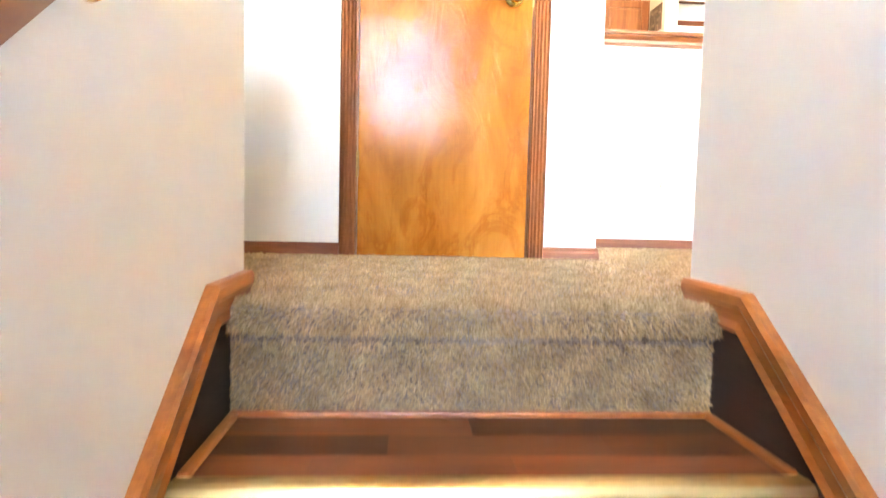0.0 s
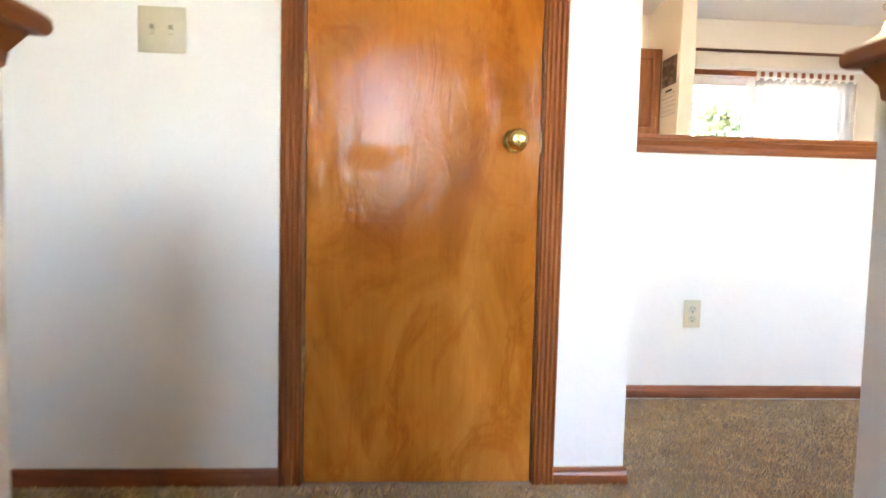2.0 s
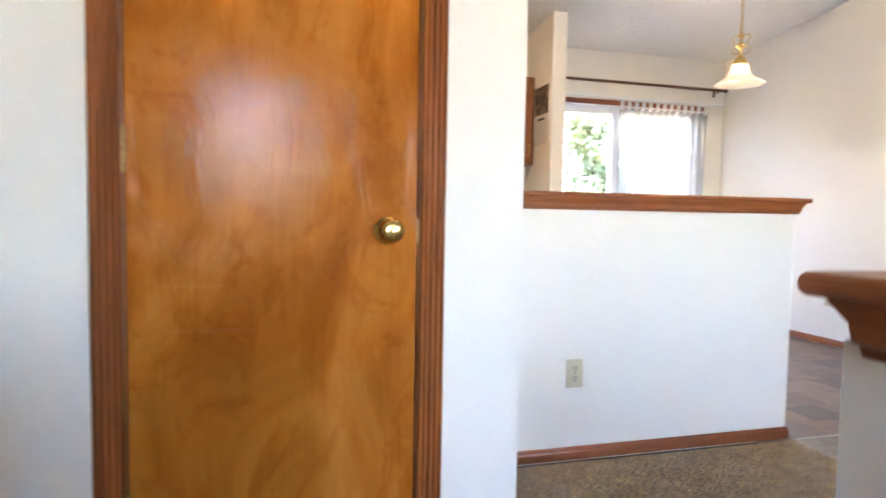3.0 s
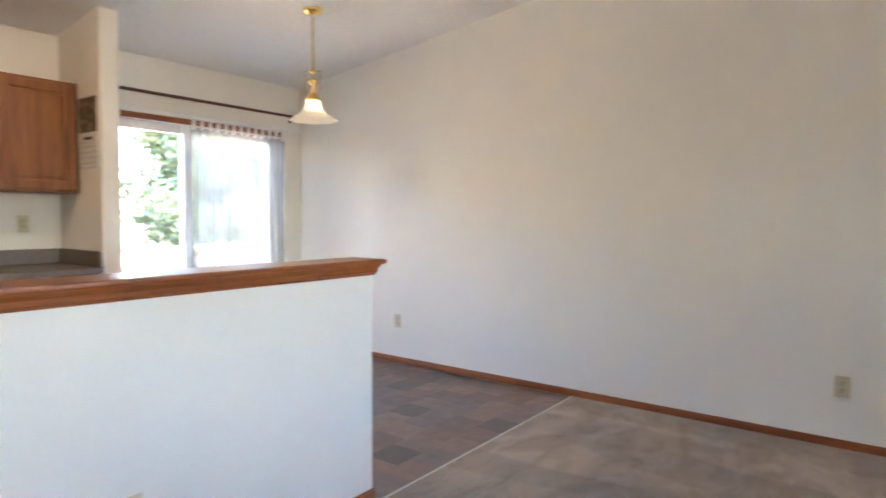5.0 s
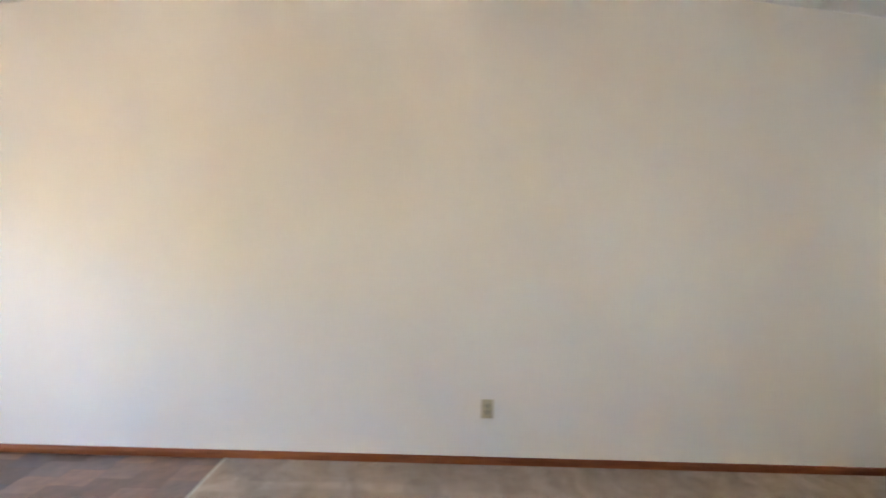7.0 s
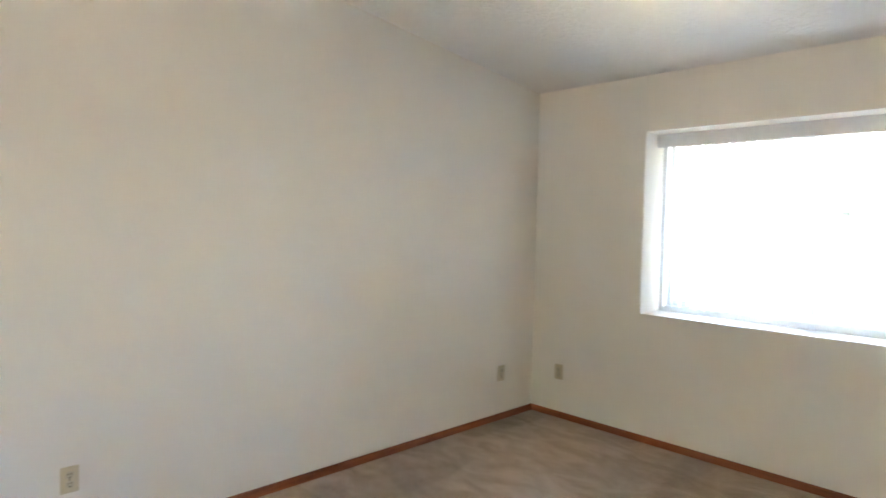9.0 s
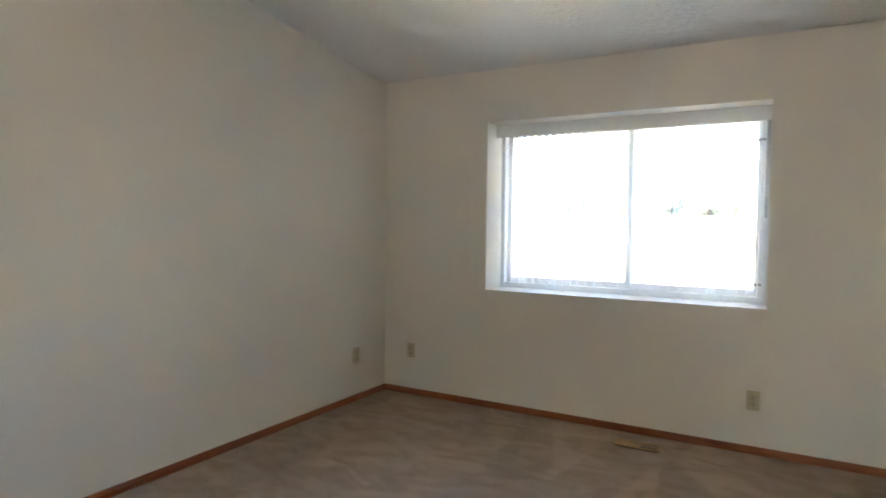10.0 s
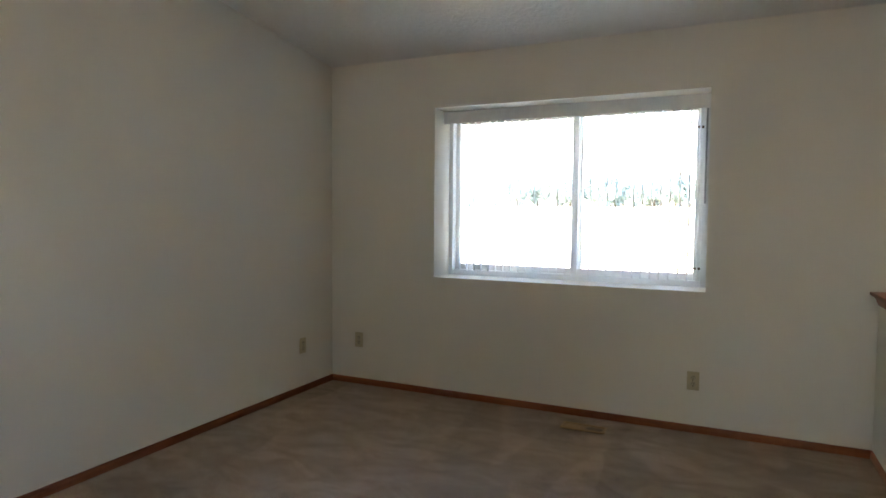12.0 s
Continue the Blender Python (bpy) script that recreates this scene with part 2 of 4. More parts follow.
def carpet_material(name, dark, mid, light, streaks=True):
    mat, nt, b = material(name)
    v = coords(nt)
    fleck = noise_tex(nt, v, 190, 3, 0.7)
    wear = noise_tex(nt, coords(nt, (0.7, 1.3, 1)), 4.2, 6, 0.62, 1.2)
    c = ramp(nt, fleck, (0.32, dark), (0.5, mid), (0.7, light))
    c = mix(nt, c, ramp(nt, wear, (0.36, (0.72, 0.71, 0.70)), (0.6, (1.05, 1.05, 1.05))), 0.9, "MULTIPLY")
    if streaks:
        # tracks of a vacuum cleaner, the pile leaning to and fro
        wob = node(nt, "ShaderNodeTexNoise", Scale=1.6, Detail=3.0)
        tc = nt.nodes.new("ShaderNodeTexCoord")
        nt.links.new(tc.outputs["Object"], wob.inputs["Vector"])
        bend = node(nt, "ShaderNodeVectorMath")
        bend.operation = "MULTIPLY_ADD"
        nt.links.new(wob.outputs["Color"], bend.inputs[0])
        bend.inputs[1].default_value = (0.16, 0.3, 0.0)
        nt.links.new(tc.outputs["Object"], bend.inputs[2])
        mp = nt.nodes.new("ShaderNodeMapping")
        mp.inputs["Rotation"].default_value = (0, 0, radians(-22))
        mp.inputs["Scale"].default_value = (3.0, 0.7, 0.0)
        nt.links.new(bend.outputs[0], mp.inputs["Vector"])
        cell = node(nt, "ShaderNodeTexVoronoi", Scale=1.0)
        cell.feature = "SMOOTH_F1"
        cell.inputs["Smoothness"].default_value = 0.12
        nt.links.new(mp.outputs[0], cell.inputs["Vector"])
        tone = nt.nodes.new("ShaderNodeSeparateColor")
        nt.links.new(cell.outputs["Color"], tone.inputs[0])
        c = mix(nt, c, ramp(nt, tone.outputs[0], (0.2, (0.84, 0.84, 0.84)), (0.8, (1.08, 1.07, 1.06))), 0.9, "MULTIPLY")
    nt.links.new(c, b.inputs["Base Color"])
    b.inputs["Roughness"].default_value = 0.95
    b.inputs["Specular IOR Level"].default_value = 0.12
    b.inputs["Sheen Weight"].default_value = 0.2
    b.inputs["Sheen Tint"].default_value = (1.0, 0.86, 0.68, 1.0)
    # pile texture over dents and creases
    h = mix(nt, noise_tex(nt, v, 140, 4, 0.7), noise_tex(nt, coords(nt, (1, 1, 0)), 7.5, 3, 0.5, 0.6), 0.62)
    # a long crease where the carpet was once stretched, along the gable wall
    sep = nt.nodes.new("ShaderNodeSeparateXYZ")
    nt.links.new(v, sep.inputs[0])
    off = node(nt, "ShaderNodeMath")
    off.operation = "MULTIPLY_ADD"
    nt.links.new(noise_tex(nt, coords(nt, (0, 1, 0)), 2.2, 3), off.inputs[0])
    off.inputs[1].default_value = 0.12
    nt.links.new(sep.outputs["X"], off.inputs[2])
    away = node(nt, "ShaderNodeMath")
    away.operation = "COMPARE"
    nt.links.new(off.outputs[0], away.inputs[0])
    away.inputs[1].default_value, away.inputs[2].default_value = 4.12, 0.009
    h = mix(nt, h, away.outputs[0], 0.7, "ADD")
    bump(nt, b, h, 0.9, 0.016)
    return mat


DOOR_WOOD = door_material()
CARPET = carpet_material("carpet", (0.20, 0.138, 0.098), (0.375, 0.278, 0.208), (0.54, 0.418, 0.325))


def glass_material():
    mat, nt, b = material("window_glass")
    out = nt.nodes["Material Output"]
    clear = node(nt, "ShaderNodeBsdfTransparent", Color=(0.95, 0.97, 0.96, 1))
    gloss = node(nt, "ShaderNodeBsdfGlossy", Roughness=0.02)
    fres = node(nt, "ShaderNodeFresnel", IOR=1.45)
    ms = nt.nodes.new("ShaderNodeMixShader")
    nt.links.new(fres.outputs[0], ms.inputs[0])
    nt.links.new(clear.outputs[0], ms.inputs[1])
    nt.links.new(gloss.outputs[0], ms.inputs[2])
    nt.links.new(ms.outputs[0], out.inputs[0])
    nt.nodes.remove(b)
    return mat


def thin_material(name, c, through_part, clear_part, rough=0.6):
    """Cloth or thin plastic that lets light through."""
    mat, nt, b = material(name)
    out = nt.nodes["Material Output"]
    dif = node(nt, "ShaderNodeBsdfDiffuse", Color=(*c, 1), Roughness=rough)
    tra = node(nt, "ShaderNodeBsdfTranslucent", Color=(*c, 1))
    cle = nt.nodes.new("ShaderNodeBsdfTransparent")
    m1, m2 = nt.nodes.new("ShaderNodeMixShader"), nt.nodes.new("ShaderNodeMixShader")
    m1.inputs[0].default_value, m2.inputs[0].default_value = through_part, clear_part
    nt.links.new(dif.outputs[0], m1.inputs[1])
    nt.links.new(tra.outputs[0], m1.inputs[2])
    nt.links.new(m1.outputs[0], m2.inputs[1])
    nt.links.new(cle.outputs[0], m2.inputs[2])
    nt.links.new(m2.outputs[0], out.inputs[0])
    nt.nodes.remove(b)
    return mat


GLASS = glass_material()
SHEER = thin_material("sheer_cloth", (0.44, 0.45, 0.46), 0.5, 0.42)
VANE = thin_material("vane_plastic", (0.80, 0.81, 0.82), 0.04, 0.0)

# ---- structure ----
T = 0.16


def wall_with_holes(bm, y0, y1, x0, x1, z0, z1, holes):
    """A wall along x with openings (x0, x1, z0, z1), left to right."""
    x = x0
    for hx0, hx1, hz0, hz1 in holes:
        box(bm, (x, y0, z0), (hx0, y1, z1))
        if hz0 > z0:
            box(bm, (hx0, y0, z0), (hx1, y1, hz0))
        if hz1 < z1:
            box(bm, (hx0, y0, hz1), (hx1, y1, z1))
        x = hx1
    box(bm, (x, y0, z0), (x1, y1, z1))


bm = bmesh.new()
wall_with_holes(bm, YF - TF, YF, XL - T, XR + T, -1.7, ceil_z(YF) + 0.05, [ENTRY, WIN])
structure("wall_front", bm, WALL, "off-white painted front wall with deep window reveal", "wall")
bm = bmesh.new()
wall_with_holes(bm, YB, YB + T, XL - T, XR + T, -1.7, ceil_z(YB) + 0.05, [SLIDE])
structure("wall_back", bm, WALL, "off-white painted back wall round the patio door", "wall")


def gable(bm, x0, x1):
    prof = [(YF, -1.7), (YB, -1.7), (YB, ceil_z(YB) + 0.05), (RIDGE_Y, RIDGE_Z + 0.05), (YF, ceil_z(YF) + 0.05)]
    sweep(bm, prof, (x0, 0, 0), (x1, 0, 0), (0, 1, 0), (0, 0, 1))


bm = bmesh.new()
gable(bm, XR, XR + T)
structure("wall_right", bm, WALL, "tall off-white gable wall rising to the vaulted ceiling", "wall")
bm = bmesh.new()
gable(bm, XL - T, XL)
structure("wall_left", bm, WALL, "plain off-white end wall of the hall", "wall")
bm = bmesh.new()
for ya, yb in ((YF - T, RIDGE_Y), (RIDGE_Y, YB + T)):
    prof = [(ya, ceil_z(ya)), (yb, ceil_z(yb)), (yb, ceil_z(yb) + 0.04), (ya, ceil_z(ya) + 0.04)]
    sweep(bm, prof, (XL - T, 0, 0), (XR + T, 0, 0), (0, 1, 0), (0, 0, 1))
structure("ceiling", bm, CEIL, "white knockdown-textured vaulted ceiling", "ceiling")
bm = bmesh.new()
for ya, yb in ((YF - 0.55, RIDGE_Y), (RIDGE_Y, YB + 0.55)):
    prof = [(ya, ceil_z(ya) + 0.10), (yb, ceil_z(yb) + 0.10), (yb, ceil_z(yb) + 0.3), (ya, ceil_z(ya) + 0.3)]
    sweep(bm, prof, (XL - 0.5, 0, 0), (XR + 0.5, 0, 0), (0, 1, 0), (0, 0, 1))
structure("roof", bm, ROOF, "dark shingle roof with overhanging eaves", "roof")

# closet wall with its door opening, its return, and the wall behind it
bm = bmesh.new()
wall_with_holes(bm, 0, 0.115, XL, CORNER_X, -0.02, 2.92, [(-0.022, DOOR_W + 0.022, -0.03, 2.052)])
structure("wall_closet", bm, WALL, "off-white painted wall round a closet door", "wall")
bm = bmesh.new()
box(bm, (CORNER_X - 0.115, 0.115, -0.02), (CORNER_X, HW_Y + HW_T, 2.95))
structure("wall_closet_return", bm, WALL, "off-white painted short wall beside the closet", "wall")
bm = bmesh.new()
box(bm, (XL, HW_Y, -0.02), (CORNER_X - 0.115, HW_Y + HW_T, 2.92))
structure("wall_kitchen", bm, WALL, "off-white wall between closet and kitchen", "wall")
bm = bmesh.new()
box(bm, (CORNER_X, HW_Y, -0.02), (HW_X1, HW_Y + HW_T, HW_TOP + 0.01))
structure("wall_half", bm, WALL, "off-white half wall between living room and dining area", "half wall")
bm = bmesh.new()
box(bm, (PART_X, PART_Y, -0.02), (PART_X + PART_T, YB, 2.7), 0.006)
structure("wall_partition", bm, WALL, "off-white stub wall between kitchen and dining area", "wall")
# stairwell walls
for nm, x0 in (("wall_stair_left", SW_L - SW_T), ("wall_stair_right", SW_R)):
    bm = bmesh.new()
    box(bm, (x0, YF, LAND_Z - 0.1), (x0 + SW_T, SW_END, SW_TOP + 0.01))
    structure(nm, bm, WALL, "off-white painted half wall along the stairs", "half wall")

# floors
bm = bmesh.new()
box(bm, (XL, SW_END, -0.2), (XR, HW_Y - 0.045, 0.0))
box(bm, (XL, YF, -0.2), (SW_L - SW_T, SW_END, 0.0))
box(bm, (SW_R + SW_T, YF, -0.2), (XR, SW_END, 0.0))
box(bm, (SW_L, NOSE_Y + 0.06, -0.2), (SW_R, SW_END, 0.0))
floor_carpet = structure("floor_carpet", bm, CARPET, "taupe flecked cut-pile carpet with vacuum tracks", "carpet")
bm = bmesh.new()
box(bm, (SW_L, YF, LAND_Z - 0.1), (SW_R, LAND_Y + 0.03, LAND_Z))
structure("floor_entry", bm, RED["x"], "reddish wood floor of the entry landing", "floor")

# ---- outdoors ----
GROUND_Z = -1.55


def field_material():
    mat, nt, b = material("dry_grass_field")
    v = coords(nt)
    c = ramp(nt, noise_tex(nt, v, 0.05, 6, 0.6), (0.3, (0.32, 0.28, 0.20)), (0.55, (0.42, 0.37, 0.28)), (0.75, (0.38, 0.35, 0.22)))
    c = mix(nt, c, ramp(nt, noise_tex(nt, v, 9, 4), (0.3, (0.7, 0.68, 0.6)), (0.7, (1, 1, 1))), 0.6, "MULTIPLY")
    nt.links.new(c, b.inputs["Base Color"])
    b.inputs["Roughness"].default_value = 0.95
    return mat


def leaf_material(name, dark, light):
    mat, nt, b = material(name)
    geo = nt.nodes.new("ShaderNodeNewGeometry")
    c = ramp(nt, geo.outputs["Random Per Island"], (0.0, dark), (1.0, light))
    nt.links.new(c, b.inputs["Base Color"])
    b.inputs["Roughness"].default_value = 0.6
    return mat


FIELD = field_material()
LEAF = leaf_material("foliage", (0.085, 0.115, 0.06), (0.20, 0.245, 0.13))
# aerial haze painted into the leaf colour: paler and bluer than the near leaves
HAZED_LEAF = leaf_material("hazed_foliage", (0.19, 0.235, 0.22), (0.27, 0.325, 0.30))
BARK = wood("bark", (0.05, 0.035, 0.025), (0.12, 0.09, 0.065), "z", 0.9, 8)
DECK = wood("deck_wood", (0.30, 0.245, 0.19), (0.46, 0.39, 0.31), "x", 0.8, 9, amount=0.1)



def ground_z(y):
    """The field climbs gently in front of the house."""
    return GROUND_Z + max(0.0, -24 - y) * 0.024


bm = bmesh.new()
R = 2400
rows = [[bm.verts.new((x, y, ground_z(y))) for x in (-R, R)] for y in (R, -24, -R)]
for p, q in zip(rows, rows[1:]):
    bm.faces.new((p[0], p[1], q[1], q[0]))
structure("ground", bm, FIELD, "dry pale grass field reaching the horizon", "ground")


def tree_meshes(seed, height, spread, leaves, leaf, mat, low=0.25):
    rnd = random.Random(seed)
    bm = bmesh.new()
    lean = Vector((rnd.uniform(-0.06, 0.06), rnd.uniform(-0.06, 0.06), 1))
    prev = None
    for i in range(7):
        h = height * 0.62 * i / 6
        r = height * 0.028 * (1 - 0.8 * i / 6)
        ring = [bm.verts.new((lean.x * h + r * math.cos(a), lean.y * h + r * math.sin(a), h)) for a in (2 * math.pi * k / 7 for k in range(7))]
        if prev:
            for k in range(7):
                bm.faces.new((prev[k], prev[(k + 1) % 7], ring[(k + 1) % 7], ring[k]))
        prev = ring
    tips = []
    for i in range(11):
        h = height * rnd.uniform(low, 0.6)
        a = rnd.uniform(0, 2 * math.pi)
        reach = spread * rnd.uniform(0.45, 0.9)
        p0 = Vector((lean.x * h, lean.y * h, h))
        p1 = p0 + Vector((math.cos(a) * reach, math.sin(a) * reach, height * rnd.uniform(0.08, 0.3)))
        tube(bm, [p0, p0.lerp(p1, 0.5) + Vector((0, 0, height * 0.02)), p1], height * 0.006, 5)
        tips.append((p1, rnd.uniform(0.3, 0.5) * spread))
        tips.append((p0.lerp(p1, 0.6), rnd.uniform(0.25, 0.4) * spread))
    for i in range(6):
        tips.append((Vector((rnd.uniform(-0.3, 0.3) * spread, rnd.uniform(-0.3, 0.3) * spread, height * rnd.uniform(0.66, 0.93))), spread * rnd.uniform(0.22, 0.42)))
    trunk = mesh_of("trunk", bm, BARK)
    verts, faces = [], []
    for i in range(leaves):
        c, r = rnd.choice(tips)
        d = Vector((rnd.gauss(0, 1), rnd.gauss(0, 1), rnd.gauss(0, 0.8))).normalized()
        p = c + d * r * rnd.uniform(0.5, 1.05)
        n = Vector((rnd.gauss(0, 1), rnd.gauss(0, 1), rnd.gauss(0, 1))).normalized()
        u = n.orthogonal().normalized() * leaf * rnd.uniform(0.6, 1.3)
        w = n.cross(u) * rnd.uniform(0.5, 0.8)
        k = len(verts)
        verts += [p - u, p + w, p + u + n * leaf * 0.3, p - w]
        faces.append((k, k + 1, k + 2, k + 3))
    me = bpy.data.meshes.new("crown")
    me.from_pydata(verts, [], faces)
    me.materials.append(mat)
    return trunk, me


def tree(meshes, x, y, turn, size, label, group):
    t = thing("tree", pose(x, y, ground_z(y), 0, 0, turn), label, "tree", group)
    t.scale = (size, size, size)
    for nm, me in zip(("trunk", "crown"), meshes):
        ob = new(nm, me)
        ob.parent = t
    return t


rnd = random.Random(5)
FAR_TREES = [tree_meshes(20 + i, 9.0, 3.4, 1100, 0.5, HAZED_LEAF, 0.06) for i in range(3)]
NEAR_TREES = [tree_meshes(40 + i, 8.0, 2.8, 6500, 0.15, LEAF, 0.08) for i in range(2)]
for i in range(130):
    a = radians(rnd.uniform(-5, 34))
    d = rnd.uniform(600, 800)
    size = rnd.uniform(2.4, 3.6)
    if radians(18.5) < a < radians(24):
        size *= 0.4
    if a > radians(26):
        size *= 0.6
    tree(FAR_TREES[i % 3], 1.6 + d * math.sin(a), -d * math.cos(a), rnd.uniform(0, 360), size, "distant green tree beyond the dry field, haze put into its leaf colour", "far tree line")
rnd = random.Random(17)
for row, (y0, low, high) in enumerate(((17.0, 0.45, 0.62), (20.5, 0.72, 0.9), (22.5, 0.75, 1.0), (25.0, 0.9, 1.15), (27.5, 1.0, 1.2), (30.0, 1.05, 1.35))):
    for i in range(18):
        x, y, size = -16 + i * 2.5 + row * 0.8 + rnd.uniform(-0.6, 0.6), y0 + rnd.uniform(-1.0, 1.0), rnd.uniform(low, high)
        lane = (x - 0.6) / (y + 1.0)
        if 0.25 < lane < 0.58:      # an open gap towards the field
            continue
        tree(NEAR_TREES[i % 2], x, y, rnd.uniform(0, 360), size, "leafy green tree behind the deck" if size > 0.8 else "low leafy green tree near the deck", "trees behind the deck")

RAILING = wood("weathered_railing", (0.12, 0.075, 0.05), (0.21, 0.14, 0.10), "x", 0.8, 9, amount=0.1)
# deck behind the patio door
DECK_Z, DECK_Y0, DECK_Y1 = -0.12, YB + T + 0.01, 6.9
deck = thing("deck", (0, 0, DECK_Z), "weathered wooden deck with a slatted railing", "deck")
bm = bmesh.new()
for x in (0.6, 3.0, 5.4, 7.2):
    for y in (4.4, 6.7):
        box(bm, (x, y, GROUND_Z - DECK_Z), (x + 0.1, y + 0.1, -0.03))
box(bm, (0.5, 6.75, -0.2), (7.4, 6.8, -0.03))
part("frame", bm, DECK, deck)
bm = bmesh.new()
box(bm, (0.4, 0, -0.03), (7.5, 0.135, 0), 0.004)
board_me = mesh_of("board", bm, DECK)
y = DECK_Y0
while y < DECK_Y1 - 0.1:
    ob = new("board", board_me)
    ob.parent, ob.location = deck, (0, y, 0)
    y += 0.142
bm = bmesh.new()
box(bm, (-0.045, -0.045, 0), (0.045, 0.045, 1.0), 0.006)
post_me = mesh_of("post", bm, RAILING)
bm = bmesh.new()
box(bm, (-0.019, -0.019, 0.08), (0.019, 0.019, 0.9), 0.003)
bal_me = mesh_of("baluster", bm, RAILING)
for i in range(5):
    ob = new("post", post_me)
    ob.parent, ob.location = deck, (0.5 + i * 1.7, 6.78, 0)
for i in range(56):
    ob = new("baluster", bal_me)
    ob.parent, ob.location = deck, (0.62 + i * 0.122, 6.78, 0)
bm = bmesh.new()
box(bm, (0.4, 6.72, 0.9), (7.5, 6.86, 0.94), 0.006)
box(bm, (0.5, 6.76, 0.1), (7.4, 6.80, 0.18))
part("rail", bm, RAILING, deck)

# ---- trim ----
BASE = [(0, 0), (0, 0.011), (0.030, 0.011), (0.038, 0.008), (0.044, 0.0085), (0.050, 0.004), (0.050, 0)]


def baseboard(a, b, out, m0=0.0, m1=0.0):
    """A low moulded board along a wall from a to b (x, y); out is the wall's normal. m0, m1: mitres, +1 at an outer corner."""
    d = Vector((b[0] - a[0], b[1] - a[1], 0)).normalized()
    prof = [(v, u) for u, v in BASE]
    bm = bmesh.new()
    sweep(bm, prof, (*a, -0.004), (*b, -0.004), (*out, 0), (0, 0, 1), -m0, -m1)
    structure("baseboard", bm, RED["x" if abs(d.x) > 0.5 else "y"], "low reddish wood baseboard with moulded top edge", "baseboard")


baseboard((XL, 0), (-0.064, 0), (0, -1))
baseboard((DOOR_W + 0.064, 0), (CORNER_X, 0), (0, -1), 0, 1)
baseboard((CORNER_X, 0), (CORNER_X, HW_Y), (1, 0), 1, -1)
baseboard((CORNER_X, HW_Y), (HW_X1, HW_Y), (0, -1), -1, 1)
baseboard((HW_X1, HW_Y), (HW_X1, HW_Y + HW_T), (1, 0), 1, 1)
baseboard((HW_X1, HW_Y + HW_T), (CORNER_X, HW_Y + HW_T), (0, 1), 1, 0)
baseboard((XR, YB), (XR, YF), (-1, 0), -1, -1)
baseboard((XR, YF), (SW_R + SW_T, YF), (0, 1), -1, -1)
baseboard((SW_R + SW_T, YF), (SW_R + SW_T, SW_END), (1, 0), -1, 1)
baseboard((SW_R + SW_T, SW_END), (SW_R, SW_END), (0, 1), 1, 0)
baseboard((SW_L, SW_END), (SW_L - SW_T, SW_END), (0, 1), 0, 1)
baseboard((SLIDE[1], YB), (XR, YB), (0, -1), 0, -1)
baseboard((PART_X + PART_T, PART_Y), (PART_X + PART_T, YB), (1, 0), 1, -1)
baseboard((PART_X, PART_Y), (PART_X + PART_T, PART_Y), (0, -1), 1, 1)

CAP = [(0.002, 0.0), (0.010, 0.0), (0.012, 0.009), (0.016, 0.012), (0.018, 0.027), (0.026, 0.040), (0.029, 0.045), (0.029, 0.048),
       (0.040, 0.048), (0.0435, 0.052), (0.0445, 0.058), (0.0435, 0.064), (0.040, 0.068)]


def wall_cap(x0, y0, x1, y1, top, axis):
    bm = bmesh.new()
    loft_rect(bm, x0, y0, x1, y1, [(o, top + z) for o, z in CAP])
    structure("trim_cap", bm, RED[axis], "reddish stained wood cap with moulded apron on a half wall", "cap", smooth=False)


wall_cap(CORNER_X + 0.046, HW_Y, HW_X1, HW_Y + HW_T, HW_TOP, "x")
wall_cap(SW_R, YF + 0.046, SW_R + SW_T, SW_END - 0.036, SW_TOP, "y")
wall_cap(SW_L - SW_T, YF + 0.046, SW_L, SW_END - 0.036, SW_TOP, "y")

# skirt and sloping moulding along the stairs
TH = math.atan2(RISE, RUN)
MIT = math.tan(TH / 2)
DOWN, NUP = Vector((0, -math.cos(TH), -math.sin(TH))), Vector((0, -math.sin(TH), math.cos(TH)))
MOULD = [(0, 0), (0, 0.012), (0.008, 0.018), (0.022, 0.014), (0.042, 0.015), (0.052, 0.021), (0.068, 0.022), (0.076, 0.017), (0.076, 0)]
for x, s in ((SW_L, 1), (SW_R, -1)):
    P = Vector((x, NOSE_Y - 0.055, -0.030))
    bm = bmesh.new()
    sweep(bm, MOULD, (x, SW_END - 0.004, P.z), P, (0, 0, 1), (s, 0, 0), 0, -MIT)
    structure("trim_stair", bm, ORANGE, "level end of the orange-stained stair moulding", "moulding")
    bm = bmesh.new()
    sweep(bm, MOULD, P, P + DOWN * 1.95, NUP, (s, 0, 0), -MIT, 0)
    structure("trim_stair", bm, ORANGE, "sloping orange-stained wood moulding along the stair wall", "moulding")
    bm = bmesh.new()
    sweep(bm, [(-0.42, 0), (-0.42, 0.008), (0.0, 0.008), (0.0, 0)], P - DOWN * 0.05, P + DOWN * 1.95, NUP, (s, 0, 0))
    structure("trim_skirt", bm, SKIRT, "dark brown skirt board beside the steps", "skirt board")

